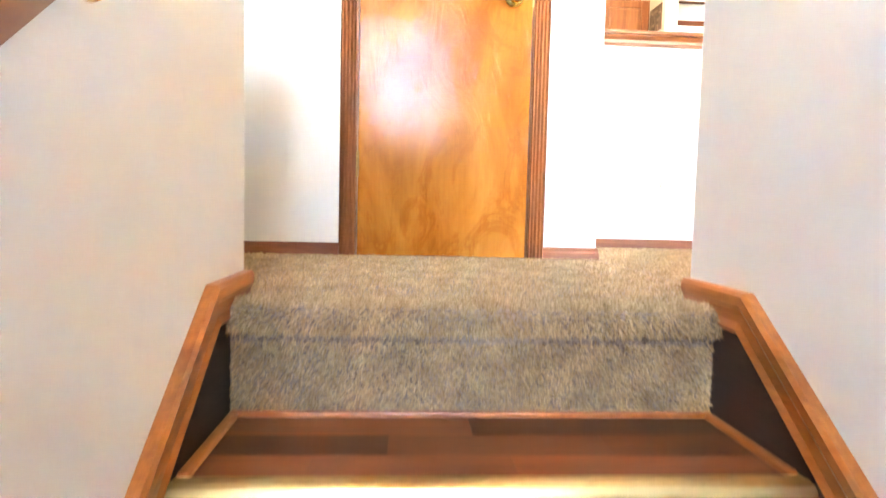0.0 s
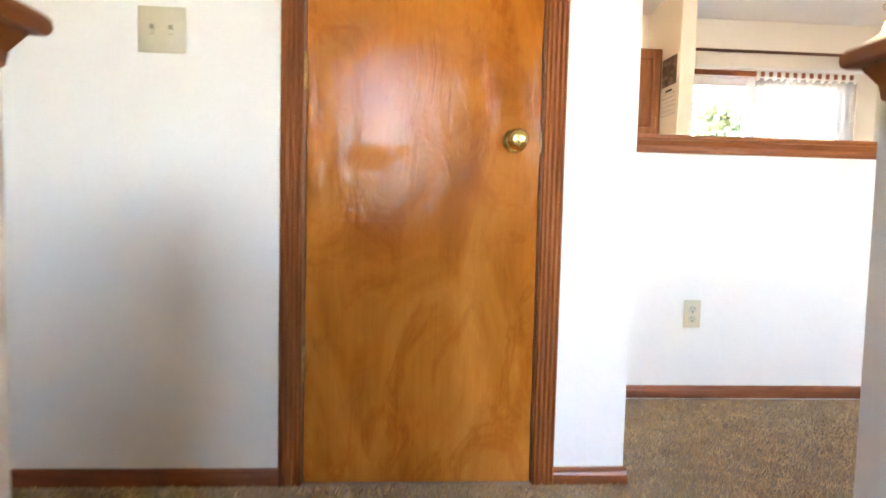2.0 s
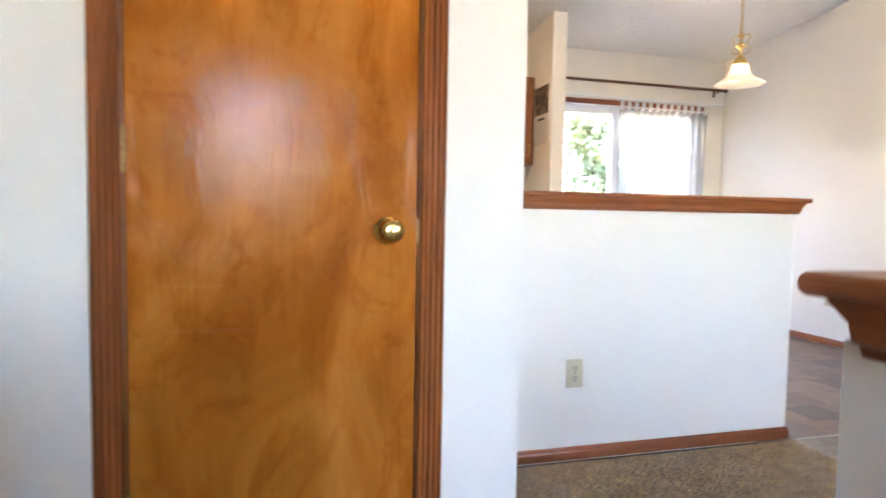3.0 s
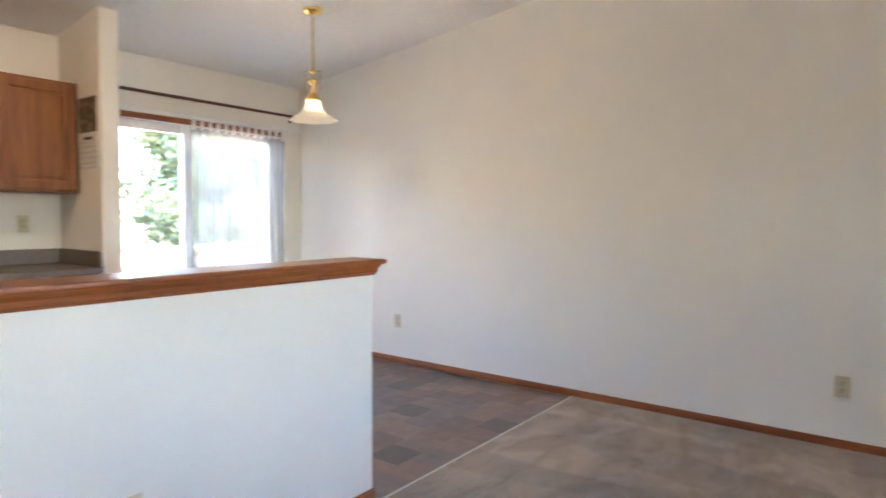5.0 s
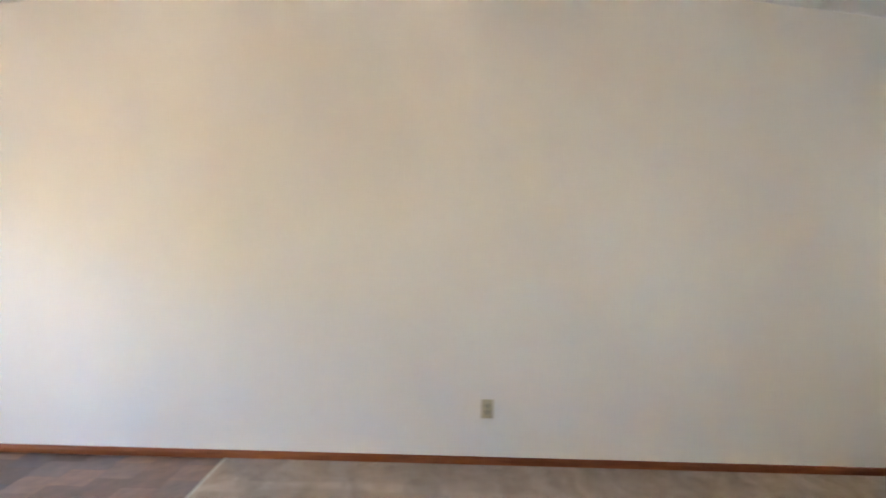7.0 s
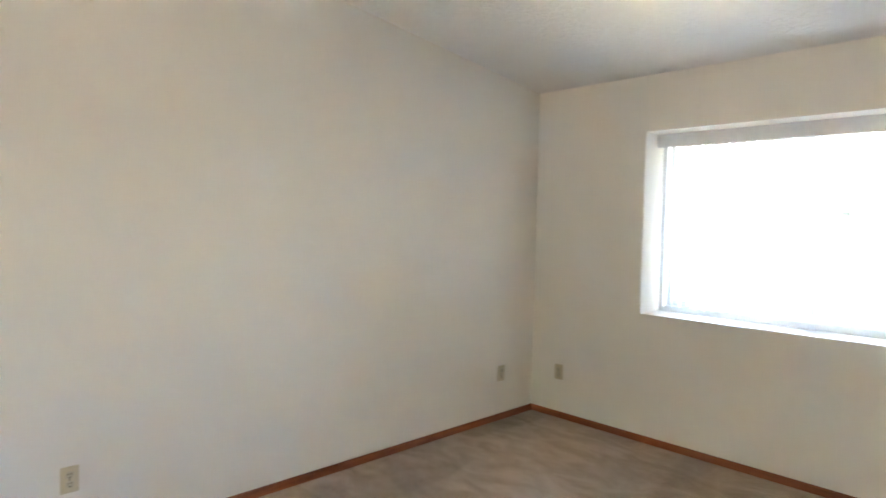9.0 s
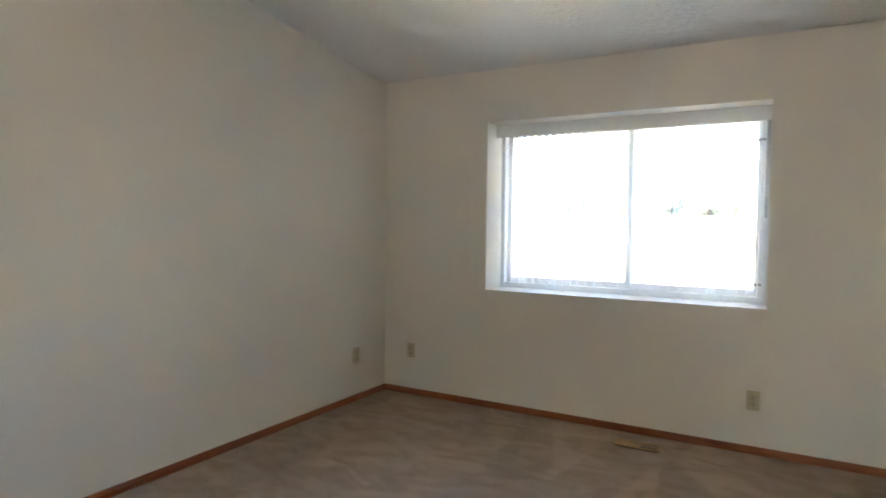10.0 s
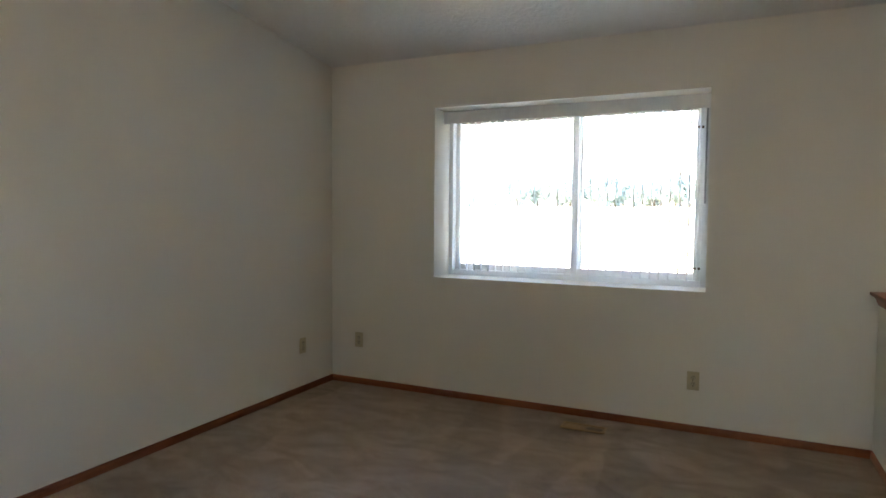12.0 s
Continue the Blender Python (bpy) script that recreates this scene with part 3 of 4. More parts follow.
# ---- stairs ----
PLANK = wood("laminate_plank", (0.15, 0.036, 0.012), (0.32, 0.090, 0.028), "x", 0.36, 15, 0.05, amount=0.6)
staircase = thing("staircase", (0, 0, 0), "reddish laminate stairs with brass nosings below a carpeted top step", "staircase")
SX0, SX1 = SW_L + 0.009, SW_R - 0.009
rnd = random.Random(11)
for k in range(1, STEPS):
    z = -RISE * k
    back, front = NOSE_Y + 0.030 - RUN * (k - 1), NOSE_Y - RUN * k
    bm = bmesh.new()
    box(bm, (SX0, front + 0.012, z - 0.035), (SX1, back, z - 0.008))
    tread = part("tread", bm, RED["x"], staircase)
    rows = 3
    edge0, edge1 = front + 0.042, back - 0.018
    for r in range(rows):
        y0, y1 = edge0 + (edge1 - edge0) * r / rows, edge0 + (edge1 - edge0) * (r + 1) / rows
        cuts = [SX0 + 0.018] + sorted(SX0 + (SX1 - SX0) * f for f in ((0.36 + rnd.uniform(-0.06, 0.06), 0.72 + rnd.uniform(-0.06, 0.06)) if r % 2 else (0.2 + rnd.uniform(-0.06, 0.06), 0.53 + rnd.uniform(-0.06, 0.06), 0.85))) + [SX1 - 0.018]
        for x0, x1 in zip(cuts, cuts[1:]):
            bm = bmesh.new()
            box(bm, (x0 + 0.0001, y0 + 0.0001, z - 0.008), (x1 - 0.0001, y1 - 0.0001, z - rnd.uniform(0, 0.0003)))
            part("plank", bm, PLANK, tread)
    bm = bmesh.new()
    for a, b in (((SX0, back - 0.018, z - 0.008), (SX1, back, z + 0.010)), ((SX0, front + 0.042, z - 0.008), (SX0 + 0.018, back - 0.018, z + 0.010)), ((SX1 - 0.018, front + 0.042, z - 0.008), (SX1, back - 0.018, z + 0.010))):
        box(bm, a, b, 0.005, 2)
    part("edge_strip", bm, ORANGE, tread, "orange-stained quarter-round strip")
    bm = bmesh.new()
    prof = [(0.042, 0.0), (0.042, 0.004), (0.02, 0.006), (0.006, 0.003), (0.0, -0.006), (0.0, -0.024), (0.004, -0.028), (0.012, -0.028), (0.012, -0.008), (0.03, -0.002)]
    sweep(bm, [(u + front, v + z) for u, v in prof], (SX0, 0, 0), (SX1, 0, 0), (0, 1, 0), (0, 0, 1))
    part("nosing", bm, BRUSHED, tread, "brushed brass nosing")
    bm = bmesh.new()
    box(bm, (SX0, front + 0.030, z - RISE), (SX1, front + 0.041, z - 0.035))
    part("riser", bm, RED["x"], staircase)

# carpeted top step: rounded nosing and riser
bm = bmesh.new()
yn = NOSE_Y
prof = [(yn + 0.06, 0.0), (yn + 0.025, 0.0), (yn + 0.008, -0.006), (yn, -0.02), (yn, -0.036), (yn + 0.008, -0.05), (yn + 0.022, -0.057),
        (yn + 0.030, -0.063), (yn + 0.030, -RISE + 0.001), (yn + 0.06, -RISE + 0.001)]
sweep(bm, prof, (SX0 - 0.004, 0, 0), (SX1 + 0.004, 0, 0), (0, 1, 0), (0, 0, 1))
structure("floor_top_step", bm, CARPET, "taupe carpet wrapped over the top stair nosing", "carpet", smooth=True)

# handrail on the stair wall
rail = thing("handrail", (0, 0, 0), "reddish wood handrail on brass wall brackets", "handrail")
RAIL = [(-0.022, 0), (0.022, 0), (0.026, 0.012), (0.024, 0.036), (0.014, 0.05), (-0.014, 0.05), (-0.024, 0.036), (-0.026, 0.012)]


def rail_z(y):
    return 0.54 + 0.79 * (y + 1.45)


bm = bmesh.new()
rx = SW_L + 0.062
sweep(bm, RAIL, (rx, -1.12, rail_z(-1.12)), (rx, -2.75, rail_z(-2.75)), (1, 0, 0), (0, 0, 1))
part("rail", bm, RED["y"], rail, smooth=True)
for y in (-1.535, -2.45):
    bm = bmesh.new()
    z = rail_z(y)
    tube(bm, [(SW_L, y, z - 0.07), (SW_L + 0.04, y, z - 0.072), (rx, y, z - 0.045), (rx, y, z + 0.002)], 0.007)
    lathe(bm, [(0, 0), (0.03, 0), (0.028, 0.006), (0, 0.008)], 20, (SW_L, y, z - 0.07), Matrix.Rotation(radians(90), 4, "Y"))
    part("bracket", bm, BRASS, rail, "brass wall bracket", smooth=True)

# ---- closet door ----
CASING = [(0, 0), (0, 0.010), (0.004, 0.014), (0.010, 0.011), (0.015, 0.015), (0.022, 0.0115), (0.028, 0.016), (0.035, 0.012), (0.041, 0.0165), (0.048, 0.013), (0.053, 0.018), (0.057, 0.014), (0.057, 0)]
bm = bmesh.new()
H = 2.045
sweep(bm, CASING, (-0.006, 0, 0), (-0.006, 0, H), (-1, 0, 0), (0, -1, 0), 0, -1)
sweep(bm, CASING, (DOOR_W + 0.006, 0, 0), (DOOR_W + 0.006, 0, H), (1, 0, 0), (0, -1, 0), 0, -1)
structure("trim_door", bm, RED["z"], "fluted reddish wood casing at the sides of a door", "casing")
bm = bmesh.new()
sweep(bm, CASING, (-0.006, 0, H), (DOOR_W + 0.006, 0, H), (0, 0, 1), (0, -1, 0), -1, -1)
structure("trim_door_head", bm, RED["x"], "fluted reddish wood casing above a door", "casing")
bm = bmesh.new()
box(bm, (-0.022, 0.001, 0), (-0.003, 0.114, 2.05))
box(bm, (DOOR_W + 0.003, 0.001, 0), (DOOR_W + 0.022, 0.114, 2.05))
box(bm, (-0.003, 0.001, 2.033), (DOOR_W + 0.003, 0.114, 2.05))
box(bm, (-0.003, 0.042, 0), (0.012, 0.075, 2.033))
box(bm, (DOOR_W - 0.012, 0.042, 0), (DOOR_W + 0.003, 0.075, 2.033))
structure("trim_door_jamb", bm, RED["z"], "reddish wood door jamb with stop", "jamb")
door = tagged(new("door_1"), "closed honey-stained flush birch door with brass knob", "door", kind="structure")
bm = bmesh.new()
box(bm, (0, 0.003, 0.003), (DOOR_W, 0.038, 2.03), 0.0015)
part("slab", bm, DOOR_WOOD, door)
for z in (0.283, 1.038, 1.76):
    bm = bmesh.new()
    for i in range(5):
        lathe(bm, [(0, 0), (0.006, 0), (0.006, 0.0165), (0, 0.0165)], 12, (-0.002, -0.003, z - 0.0 + i * 0.0175))
    lathe(bm, [(0, -0.004), (0.0045, -0.003), (0.0045, 0.0)], 10, (-0.002, -0.003, z))
    lathe(bm, [(0.0045, 0.0), (0.0045, 0.003), (0, 0.004)], 10, (-0.002, -0.003, z + 0.0875))
    box(bm, (-0.005, -0.001, z), (0.003, 0.01, z + 0.088))
    part("hinge", bm, OLD_BRASS, door, "worn brass hinge", smooth=True)
KX, KZ = 0.540, 0.922
turn = Matrix.Rotation(radians(90), 4, "X")
bm = bmesh.new()
lathe(bm, [(0, 0), (0.033, 0), (0.033, 0.003), (0.030, 0.007), (0.022, 0.010), (0.014, 0.013), (0, 0.013)], 36, (KX, 0.003, KZ), turn)
rose = part("rosette", bm, BRASS, door, smooth=True)
bm = bmesh.new()
lathe(bm, [(0.012, 0.010), (0.011, 0.026), (0.014, 0.032), (0.024, 0.038), (0.0275, 0.047), (0.0265, 0.056), (0.021, 0.062), (0.012, 0.0645), (0.0, 0.065)], 36, (KX, 0.003, KZ), turn)
part("knob", bm, BRASS, door, "polished brass knob", smooth=True)
bm = bmesh.new()
box(bm, (DOOR_W - 0.001, -0.0005, KZ - 0.028), (DOOR_W + 0.0045, 0.012, KZ + 0.028))
part("strike_plate", bm, OLD_BRASS, door)

# ---- wall plates ----
bm = bmesh.new()
box(bm, (-0.035, -0.006, -0.057), (0.035, 0, 0.057), 0.003, 2)
plate_me = mesh_of("plate", bm, ALMOND, True)
bm = bmesh.new()
for s in (-1, 1):
    lathe(bm, [(0, 0), (0.0165, 0), (0.016, 0.0022), (0, 0.0025)], 20, (0, -0.0058, s * 0.0195), turn)
face_me = mesh_of("socket", bm, plain("socket_plastic", (0.50, 0.45, 0.33), 0.4), True)
bm = bmesh.new()
for s in (-1, 1):
    for x in (-0.0063, 0.0063):
        box(bm, (x - 0.0012, -0.0088, s * 0.0195 + 0.001), (x + 0.0012, -0.008, s * 0.0195 + 0.009))
    box(bm, (-0.0022, -0.0088, s * 0.0195 - 0.011), (0.0022, -0.008, s * 0.0195 - 0.006))
box(bm, (-0.0018, -0.0072, -0.0018), (0.0018, -0.0055, 0.0018))
slot_me = mesh_of("slots", bm, DARK)


def outlet(x, y, z, turned, label="almond plastic duplex wall outlet", bare=False):
    o = thing("wall_outlet", pose(x, y, z, 0, 0, turned), label, "outlet", "wall outlets")
    for nm, me in (("plate", plate_me),) + (() if bare else (("socket", face_me), ("slots", slot_me))):
        ob = new(nm, me)
        ob.parent = o


outlet(1.432, HW_Y, 0.342, 0, "almond plastic wall outlet on the half wall")
outlet(XR, 2.363, 0.352, -90, "almond plastic wall outlet above the dining floor")
outlet(XR, -0.816, 0.335, -90)
outlet(XR, -3.594, 0.345, -90, "almond plastic wall outlet beside the room corner")
outlet(4.198, YF, 0.345, 180, "almond plastic wall outlet beside the room corner")
outlet(1.797, YF, 0.319, 180, "almond plastic wall outlet below the window")

SLOT = plain("shadowed_almond", (0.30, 0.25, 0.17), 0.5)
sw = thing("light_switch", (-0.358, 0, 1.168), "almond double toggle light switch plate, both down", "switch")
bm = bmesh.new()
box(bm, (-0.058, -0.006, -0.057), (0.058, 0, 0.057), 0.003, 2)
part("plate", bm, ALMOND, sw, smooth=True)
for x in (-0.023, 0.023):
    bm = bmesh.new()
    box(bm, (x - 0.005, -0.0068, -0.012), (x + 0.005, -0.005, 0.012))
    part("slot", bm, SLOT, sw)
    bm = bmesh.new()
    sweep(bm, [(-0.004, 0), (0.004, 0), (0.0032, 0.012), (-0.0032, 0.012)], (x, -0.004, 0.001), (x, -0.007, -0.001), (1, 0, 0), (0, -0.75, -0.66))
    box(bm, (x - 0.0042, -0.015, -0.011), (x + 0.0042, -0.006, -0.001), 0.0012)
    part("toggle", bm, ALMOND, sw)
    for z in (-0.03, 0.03):
        bm = bmesh.new()
        lathe(bm, [(0, 0), (0.003, 0), (0.0028, 0.001), (0, 0.0013)], 12, (x, -0.006, z), turn)
        part("screw", bm, ALMOND, sw)

# ---- front window ----


def pane_of(parent, x0, x1, z0, z1, y):
    bm = bmesh.new()
    box(bm, (x0, y - 0.002, z0), (x1, y + 0.002, z1))
    ob = part("pane", bm, GLASS, parent, "clear glass pane")
    ob.visible_shadow = False
    return ob


def frame_rect(bm, x0, x1, z0, z1, y0, y1, w, bevel=0.003):
    box(bm, (x0, y0, z0), (x0 + w, y1, z1), bevel)
    box(bm, (x1 - w, y0, z0), (x1, y1, z1), bevel)
    box(bm, (x0 + w, y0 + 0.001, z0), (x1 - w, y1 - 0.001, z0 + w), bevel)
    box(bm, (x0 + w, y0 + 0.001, z1 - w), (x1 - w, y1 - 0.001, z1), bevel)


def window(name, opening, y, mid, label):
    x0, x1, z0, z1 = opening
    w = tagged(new(name), label, "window", kind="structure")
    bm = bmesh.new()
    frame_rect(bm, x0, x1, z0, z1, y - 0.035, y + 0.035, 0.042)
    part("window_frame", bm, VINYL, w)
    xm = x0 + (x1 - x0) * mid
    for a, b, dy in ((x0 + 0.04, xm + 0.036, 0.012), (xm - 0.036, x1 - 0.04, -0.012)):
        bm = bmesh.new()
        frame_rect(bm, a, b, z0 + 0.04, z1 - 0.04, y + dy - 0.011, y + dy + 0.011, 0.046)
        s = part("sash", bm, VINYL, w)
        pane_of(s, a + 0.045, b - 0.045, z0 + 0.085, z1 - 0.085, y + dy)
    return w


win = window("window_1", WIN, YF - 0.288, 0.465, "white vinyl sliding window in a deep reveal, daylight outside")
for z in (1.885, 0.985):
    bm = bmesh.new()
    box(bm, (WIN[0] + 0.042, YF - 0.254, z - 0.008), (WIN[0] + 0.075, YF - 0.238, z + 0.008), 0.003)
    box(bm, (WIN[0] + 0.062, YF - 0.250, z - 0.004), (WIN[0] + 0.105, YF - 0.242, z + 0.005), 0.002)
    part("latch", bm, BLACK_METAL, win, "dark metal latch")
window("window_2", ENTRY, YF - 0.288, 0.5, "white vinyl window above the entry")

blinds = thing("vertical_blinds", (0, YF - 0.195, 0), "white plastic vertical blinds turned open", "blinds")
bm = bmesh.new()
box(bm, (WIN[0] + 0.012, -0.03, 2.02), (WIN[1] - 0.012, 0.025, 2.068), 0.004)
part("head_rail", bm, VINYL, blinds)
bm = bmesh.new()
box(bm, (WIN[0] + 0.006, 0.046, 1.985), (WIN[1] - 0.006, 0.052, 2.074), 0.002)
part("valance", bm, VINYL, blinds)
bm = bmesh.new()
n, hw = 6, 0.031
cols = [(-hw + 2 * hw * i / n, 0.0045 * (1 - (2 * i / n - 1) ** 2)) for i in range(n + 1)]
ring = [[bm.verts.new((o, v, z)) for v, o in cols] for z in (0.905, 2.0)]
for i in range(n):
    bm.faces.new((ring[0][i], ring[0][i + 1], ring[1][i + 1], ring[1][i]))
box(bm, (cols[-1][1] - 0.0014, hw, 0.905), (cols[-1][1] + 0.0014, hw + 0.0015, 2.0))
bm.faces.ensure_lookup_table()
for fc in bm.faces[-6:]:
    fc.material_index = 1
vane_me = mesh_of("vane", bm, VANE)
vane_me.materials.append(VINYL)
rnd = random.Random(3)
for i in range(31):
    ob = new("vane", vane_me)
    ob.parent = blinds
    ob.matrix_basis = pose(WIN[0] + 0.06 + i * 0.0563, 0, 0, 0, 0, 11 + rnd.uniform(-2, 2))
bm = bmesh.new()
tube(bm, [(WIN[0] + 0.024, 0.0, 2.02), (WIN[0] + 0.024, 0.006, 1.4)], 0.006, 8)
part("wand", bm, plain("smoky_plastic", (0.25, 0.26, 0.27), 0.3), blinds, "grey plastic wand")

# ---- patio door, curtain, rods ----
x0, x1, z0, z1 = SLIDE
pd = tagged(new("door_2"), "white framed glass patio door with the deck outside", "patio door", kind="structure")
yp = YB + 0.09
bm = bmesh.new()
frame_rect(bm, x0, x1, z0, z1, yp - 0.06, yp + 0.06, 0.045)
part("door_frame", bm, VINYL, pd)
xm = 3.33
for a, b, dy in ((x0 + 0.043, xm + 0.04, 0.022), (xm - 0.04, x1 - 0.043, -0.022)):
    bm = bmesh.new()
    frame_rect(bm, a, b, z0 + 0.043, z1 - 0.043, yp + dy - 0.018, yp + dy + 0.018, 0.075)
    s = part("door_panel", bm, VINYL, pd)
    pane_of(s, a + 0.073, b - 0.073, z0 + 0.116, z1 - 0.116, yp + dy)
bm = bmesh.new()
box(bm, (xm - 0.02, yp - 0.075, 0.9), (xm + 0.01, yp - 0.042, 1.15), 0.006)
part("door_handle", bm, VINYL, pd)

vr = thing("wooden_curtain_pole", (0, 0, 0), "flat reddish wooden curtain pole above the patio door", "curtain pole")
bm = bmesh.new()
box(bm, (2.56, YB - 0.052, 1.972), (4.225, YB - 0.034, 2.016), 0.004)
part("pole", bm, RED["x"], vr)
bm = bmesh.new()
for x in (2.6, 3.4, 4.20):
    box(bm, (x - 0.01, YB - 0.034, 1.98), (x + 0.01, YB, 2.01))
part("bracket", bm, VINYL, vr)
bm = bmesh.new()
box(bm, (2.52, YB - 0.035, 2.035), (4.43, YB, 2.062), 0.003)
tagged(part("curtain_track", bm, VINYL), "thin white curtain track fixed to the wall", "curtain track")

rod = thing("curtain_rod", (0, 0, 0), "dark bronze curtain rod, empty, high on the wall", "curtain rod")
RZ, RY = 2.168, YB - 0.10
bm = bmesh.new()
tube(bm, [(2.52, RY, RZ), (4.37, RY, RZ)], 0.0125, 12)
part("rod", bm, BRONZE, rod, smooth=True)
bm = bmesh.new()
lathe(bm, [(0, 0), (0.018, 0.004), (0.022, 0.016), (0.018, 0.03), (0, 0.036)], 16, (4.368, RY, RZ), Matrix.Rotation(radians(90), 4, "Y"))
part("finial", bm, BRONZE, rod, smooth=True)
for x in (2.56, 4.33):
    bm = bmesh.new()
    tube(bm, [(x, RY, RZ), (x, RY + 0.05, RZ - 0.012), (x, YB, RZ - 0.012)], 0.006, 8)
    box(bm, (x - 0.012, YB - 0.004, RZ - 0.045), (x + 0.012, YB, RZ + 0.02), 0.001)
    part("bracket", bm, BRONZE, rod)

cur = thing("sheer_curtain", (0, YB - 0.062, 0), "white sheer tab-top curtain over half the patio door", "curtain")
CX0, CX1, CZ = 3.29, 4.215, 1.955
verts, faces = [], []
NX, NZ = 160, 14
rnd = random.Random(8)
ph = [rnd.uniform(0, 6.28) for _ in range(4)]
for j in range(NZ + 1):
    f = j / NZ
    z = CZ - f * (CZ - 0.04)
    for i in range(NX + 1):
        u = i / NX
        amp = 0.012 + 0.014 * min(1, f * 3)
        w = amp * math.sin(u * 2 * math.pi * 12.5 + 0.5 * math.sin(u * 9 + ph[0] + f)) + 0.006 * math.sin(u * 61 + ph[1] + 2 * f)
        verts.append((CX0 + (CX1 - CX0) * u + 0.004 * math.sin(u * 40 + 3 * f), w, z))
for j in range(NZ):
    for i in range(NX):
        a = j * (NX + 1) + i
        faces.append((a, a + 1, a + NX + 2, a + NX + 1))
me = bpy.data.meshes.new("cloth")
me.from_pydata(verts, [], faces)
me.materials.append(SHEER)
me.shade_smooth()
ob = new("cloth", me)
ob.parent = cur
bm = bmesh.new()
loop = [(0.014, -0.02), (0.0, -0.0), (-0.003, 0.03), (-0.002, 0.062), (0.014, 0.068), (0.031, 0.062), (0.032, 0.03), (0.03, 0.0), (0.016, -0.02)]
outer = [bm.verts.new((sx, y - 0.004, z)) for sx in (-0.019, 0.019) for y, z in loop]
m = len(loop)
for i in range(m - 1):
    bm.faces.new((outer[i], outer[i + 1], outer[m + i + 1], outer[m + i]))
tab_me = mesh_of("tab", bm, thin_material("tab_cloth", (0.88, 0.88, 0.86), 0.5, 0.12), True)
for i in range(13):
    ob = new("tab", tab_me)
    ob.parent, ob.location = cur, (CX0 + 0.02 + i * 0.0737, -0.0, CZ)

# ---- pendant lamp ----
LX, LY = 3.385, 2.2
lamp = thing("pendant_lamp", (LX, LY, ceil_z(LY)), "brass pendant lamp with a white bell glass shade, lit", "pendant lamp")
LZ = ceil_z(LY)
bm = bmesh.new()
lathe(bm, [(0, 0.008), (0.066, 0.008), (0.066, -0.006), (0.058, -0.020), (0.030, -0.034), (0.010, -0.038), (0, -0.038)], 32)
part("canopy", bm, BRASS, lamp, "polished brass canopy", smooth=True)
link_bm = bmesh.new()
pts = [(0.010 * math.cos(a), 0, 0.018 * math.sin(a)) for a in (2 * math.pi * i / 12 for i in range(13))]
tube(link_bm, pts, 0.0026, 6)
link_me = mesh_of("chain_link", link_bm, BRASS, True)
top, bottom = -0.045, 2.245 - LZ
n = int((top - bottom) / 0.028)
for i in range(n + 1):
    ob = new("chain_link", link_me)
    ob.parent = lamp
    ob.matrix_basis = pose(0, 0, top - i * (top - bottom) / n, 0, 0, 90 * (i % 2))
bm = bmesh.new()
tube(bm, [(0.004, 0.002, top), (-0.003, 0.004, (top + bottom) / 2), (0.003, 0.0, bottom)], 0.0025, 6)
part("cord", bm, ALMOND, lamp)
b0 = 2.03 - LZ
bm = bmesh.new()
lathe(bm, [(0, 0.225), (0.010, 0.222), (0.012, 0.205), (0.020, 0.200), (0.022, 0.190), (0.010, 0.182), (0.009, 0.150), (0.016, 0.145), (0.036, 0.128), (0.034, 0.118),
           (0.016, 0.108), (0.012, 0.098), (0.012, 0.060), (0.022, 0.050), (0.034, 0.040), (0.046, 0.016), (0.050, 0.0), (0.047, -0.004), (0, -0.004)], 28, (0, 0, b0))
part("stem", bm, BRASS, lamp, "turned brass stem", smooth=True)
bm = bmesh.new()
for k in range(4):
    a = math.pi / 4 + k * math.pi / 2
    pts = [(0.018, 0.195), (0.045, 0.205), (0.058, 0.188), (0.050, 0.165), (0.040, 0.150), (0.045, 0.120), (0.058, 0.105), (0.052, 0.082), (0.030, 0.07), (0.014, 0.075)]
    tube(bm, [(r * math.cos(a), r * math.sin(a), z + b0) for r, z in pts], 0.0035, 6)
part("scroll_arms", bm, BRASS, lamp, "thin brass scrolls", smooth=True)
SHADE = thin_material("opal_glass", (0.93, 0.90, 0.84), 0.55, 0.0)
bm = bmesh.new()
prof = [(0.046, 0.002), (0.052, -0.010), (0.058, -0.035), (0.072, -0.065), (0.098, -0.090), (0.130, -0.108), (0.158, -0.122), (0.172, -0.134), (0.169, -0.137), (0.154, -0.126), (0.126, -0.112), (0.094, -0.094), (0.068, -0.068), (0.054, -0.037), (0.047, -0.010)]
seg = 48
rings = []
for r, h in prof:
    r *= 0.93
    rings.append([bm.verts.new(((r * (1 + 0.035 * max(0, (r - 0.1) / 0.07) * math.cos(8 * a))) * math.cos(a), (r * (1 + 0.035 * max(0, (r - 0.1) / 0.07) * math.cos(8 * a))) * math.sin(a), b0 + h)) for a in (2 * math.pi * i / seg for i in range(seg))])
for p, q in zip(rings, rings[1:]):
    for i in range(seg):
        bm.faces.new((p[i], p[(i + 1) % seg], q[(i + 1) % seg], q[i]))
part("shade", bm, SHADE, lamp, "white bell-shaped glass shade", smooth=True)
bulb_mat, nt, b = material("bulb_glow")
b.inputs["Emission Color"].default_value = (1.0, 0.78, 0.5, 1)
b.inputs["Emission Strength"].default_value = 0.5
bm = bmesh.new()
lathe(bm, [(0, -0.105), (0.018, -0.10), (0.029, -0.08), (0.028, -0.062), (0.015, -0.04), (0.013, -0.01), (0, -0.006)], 20, (0, 0, b0))
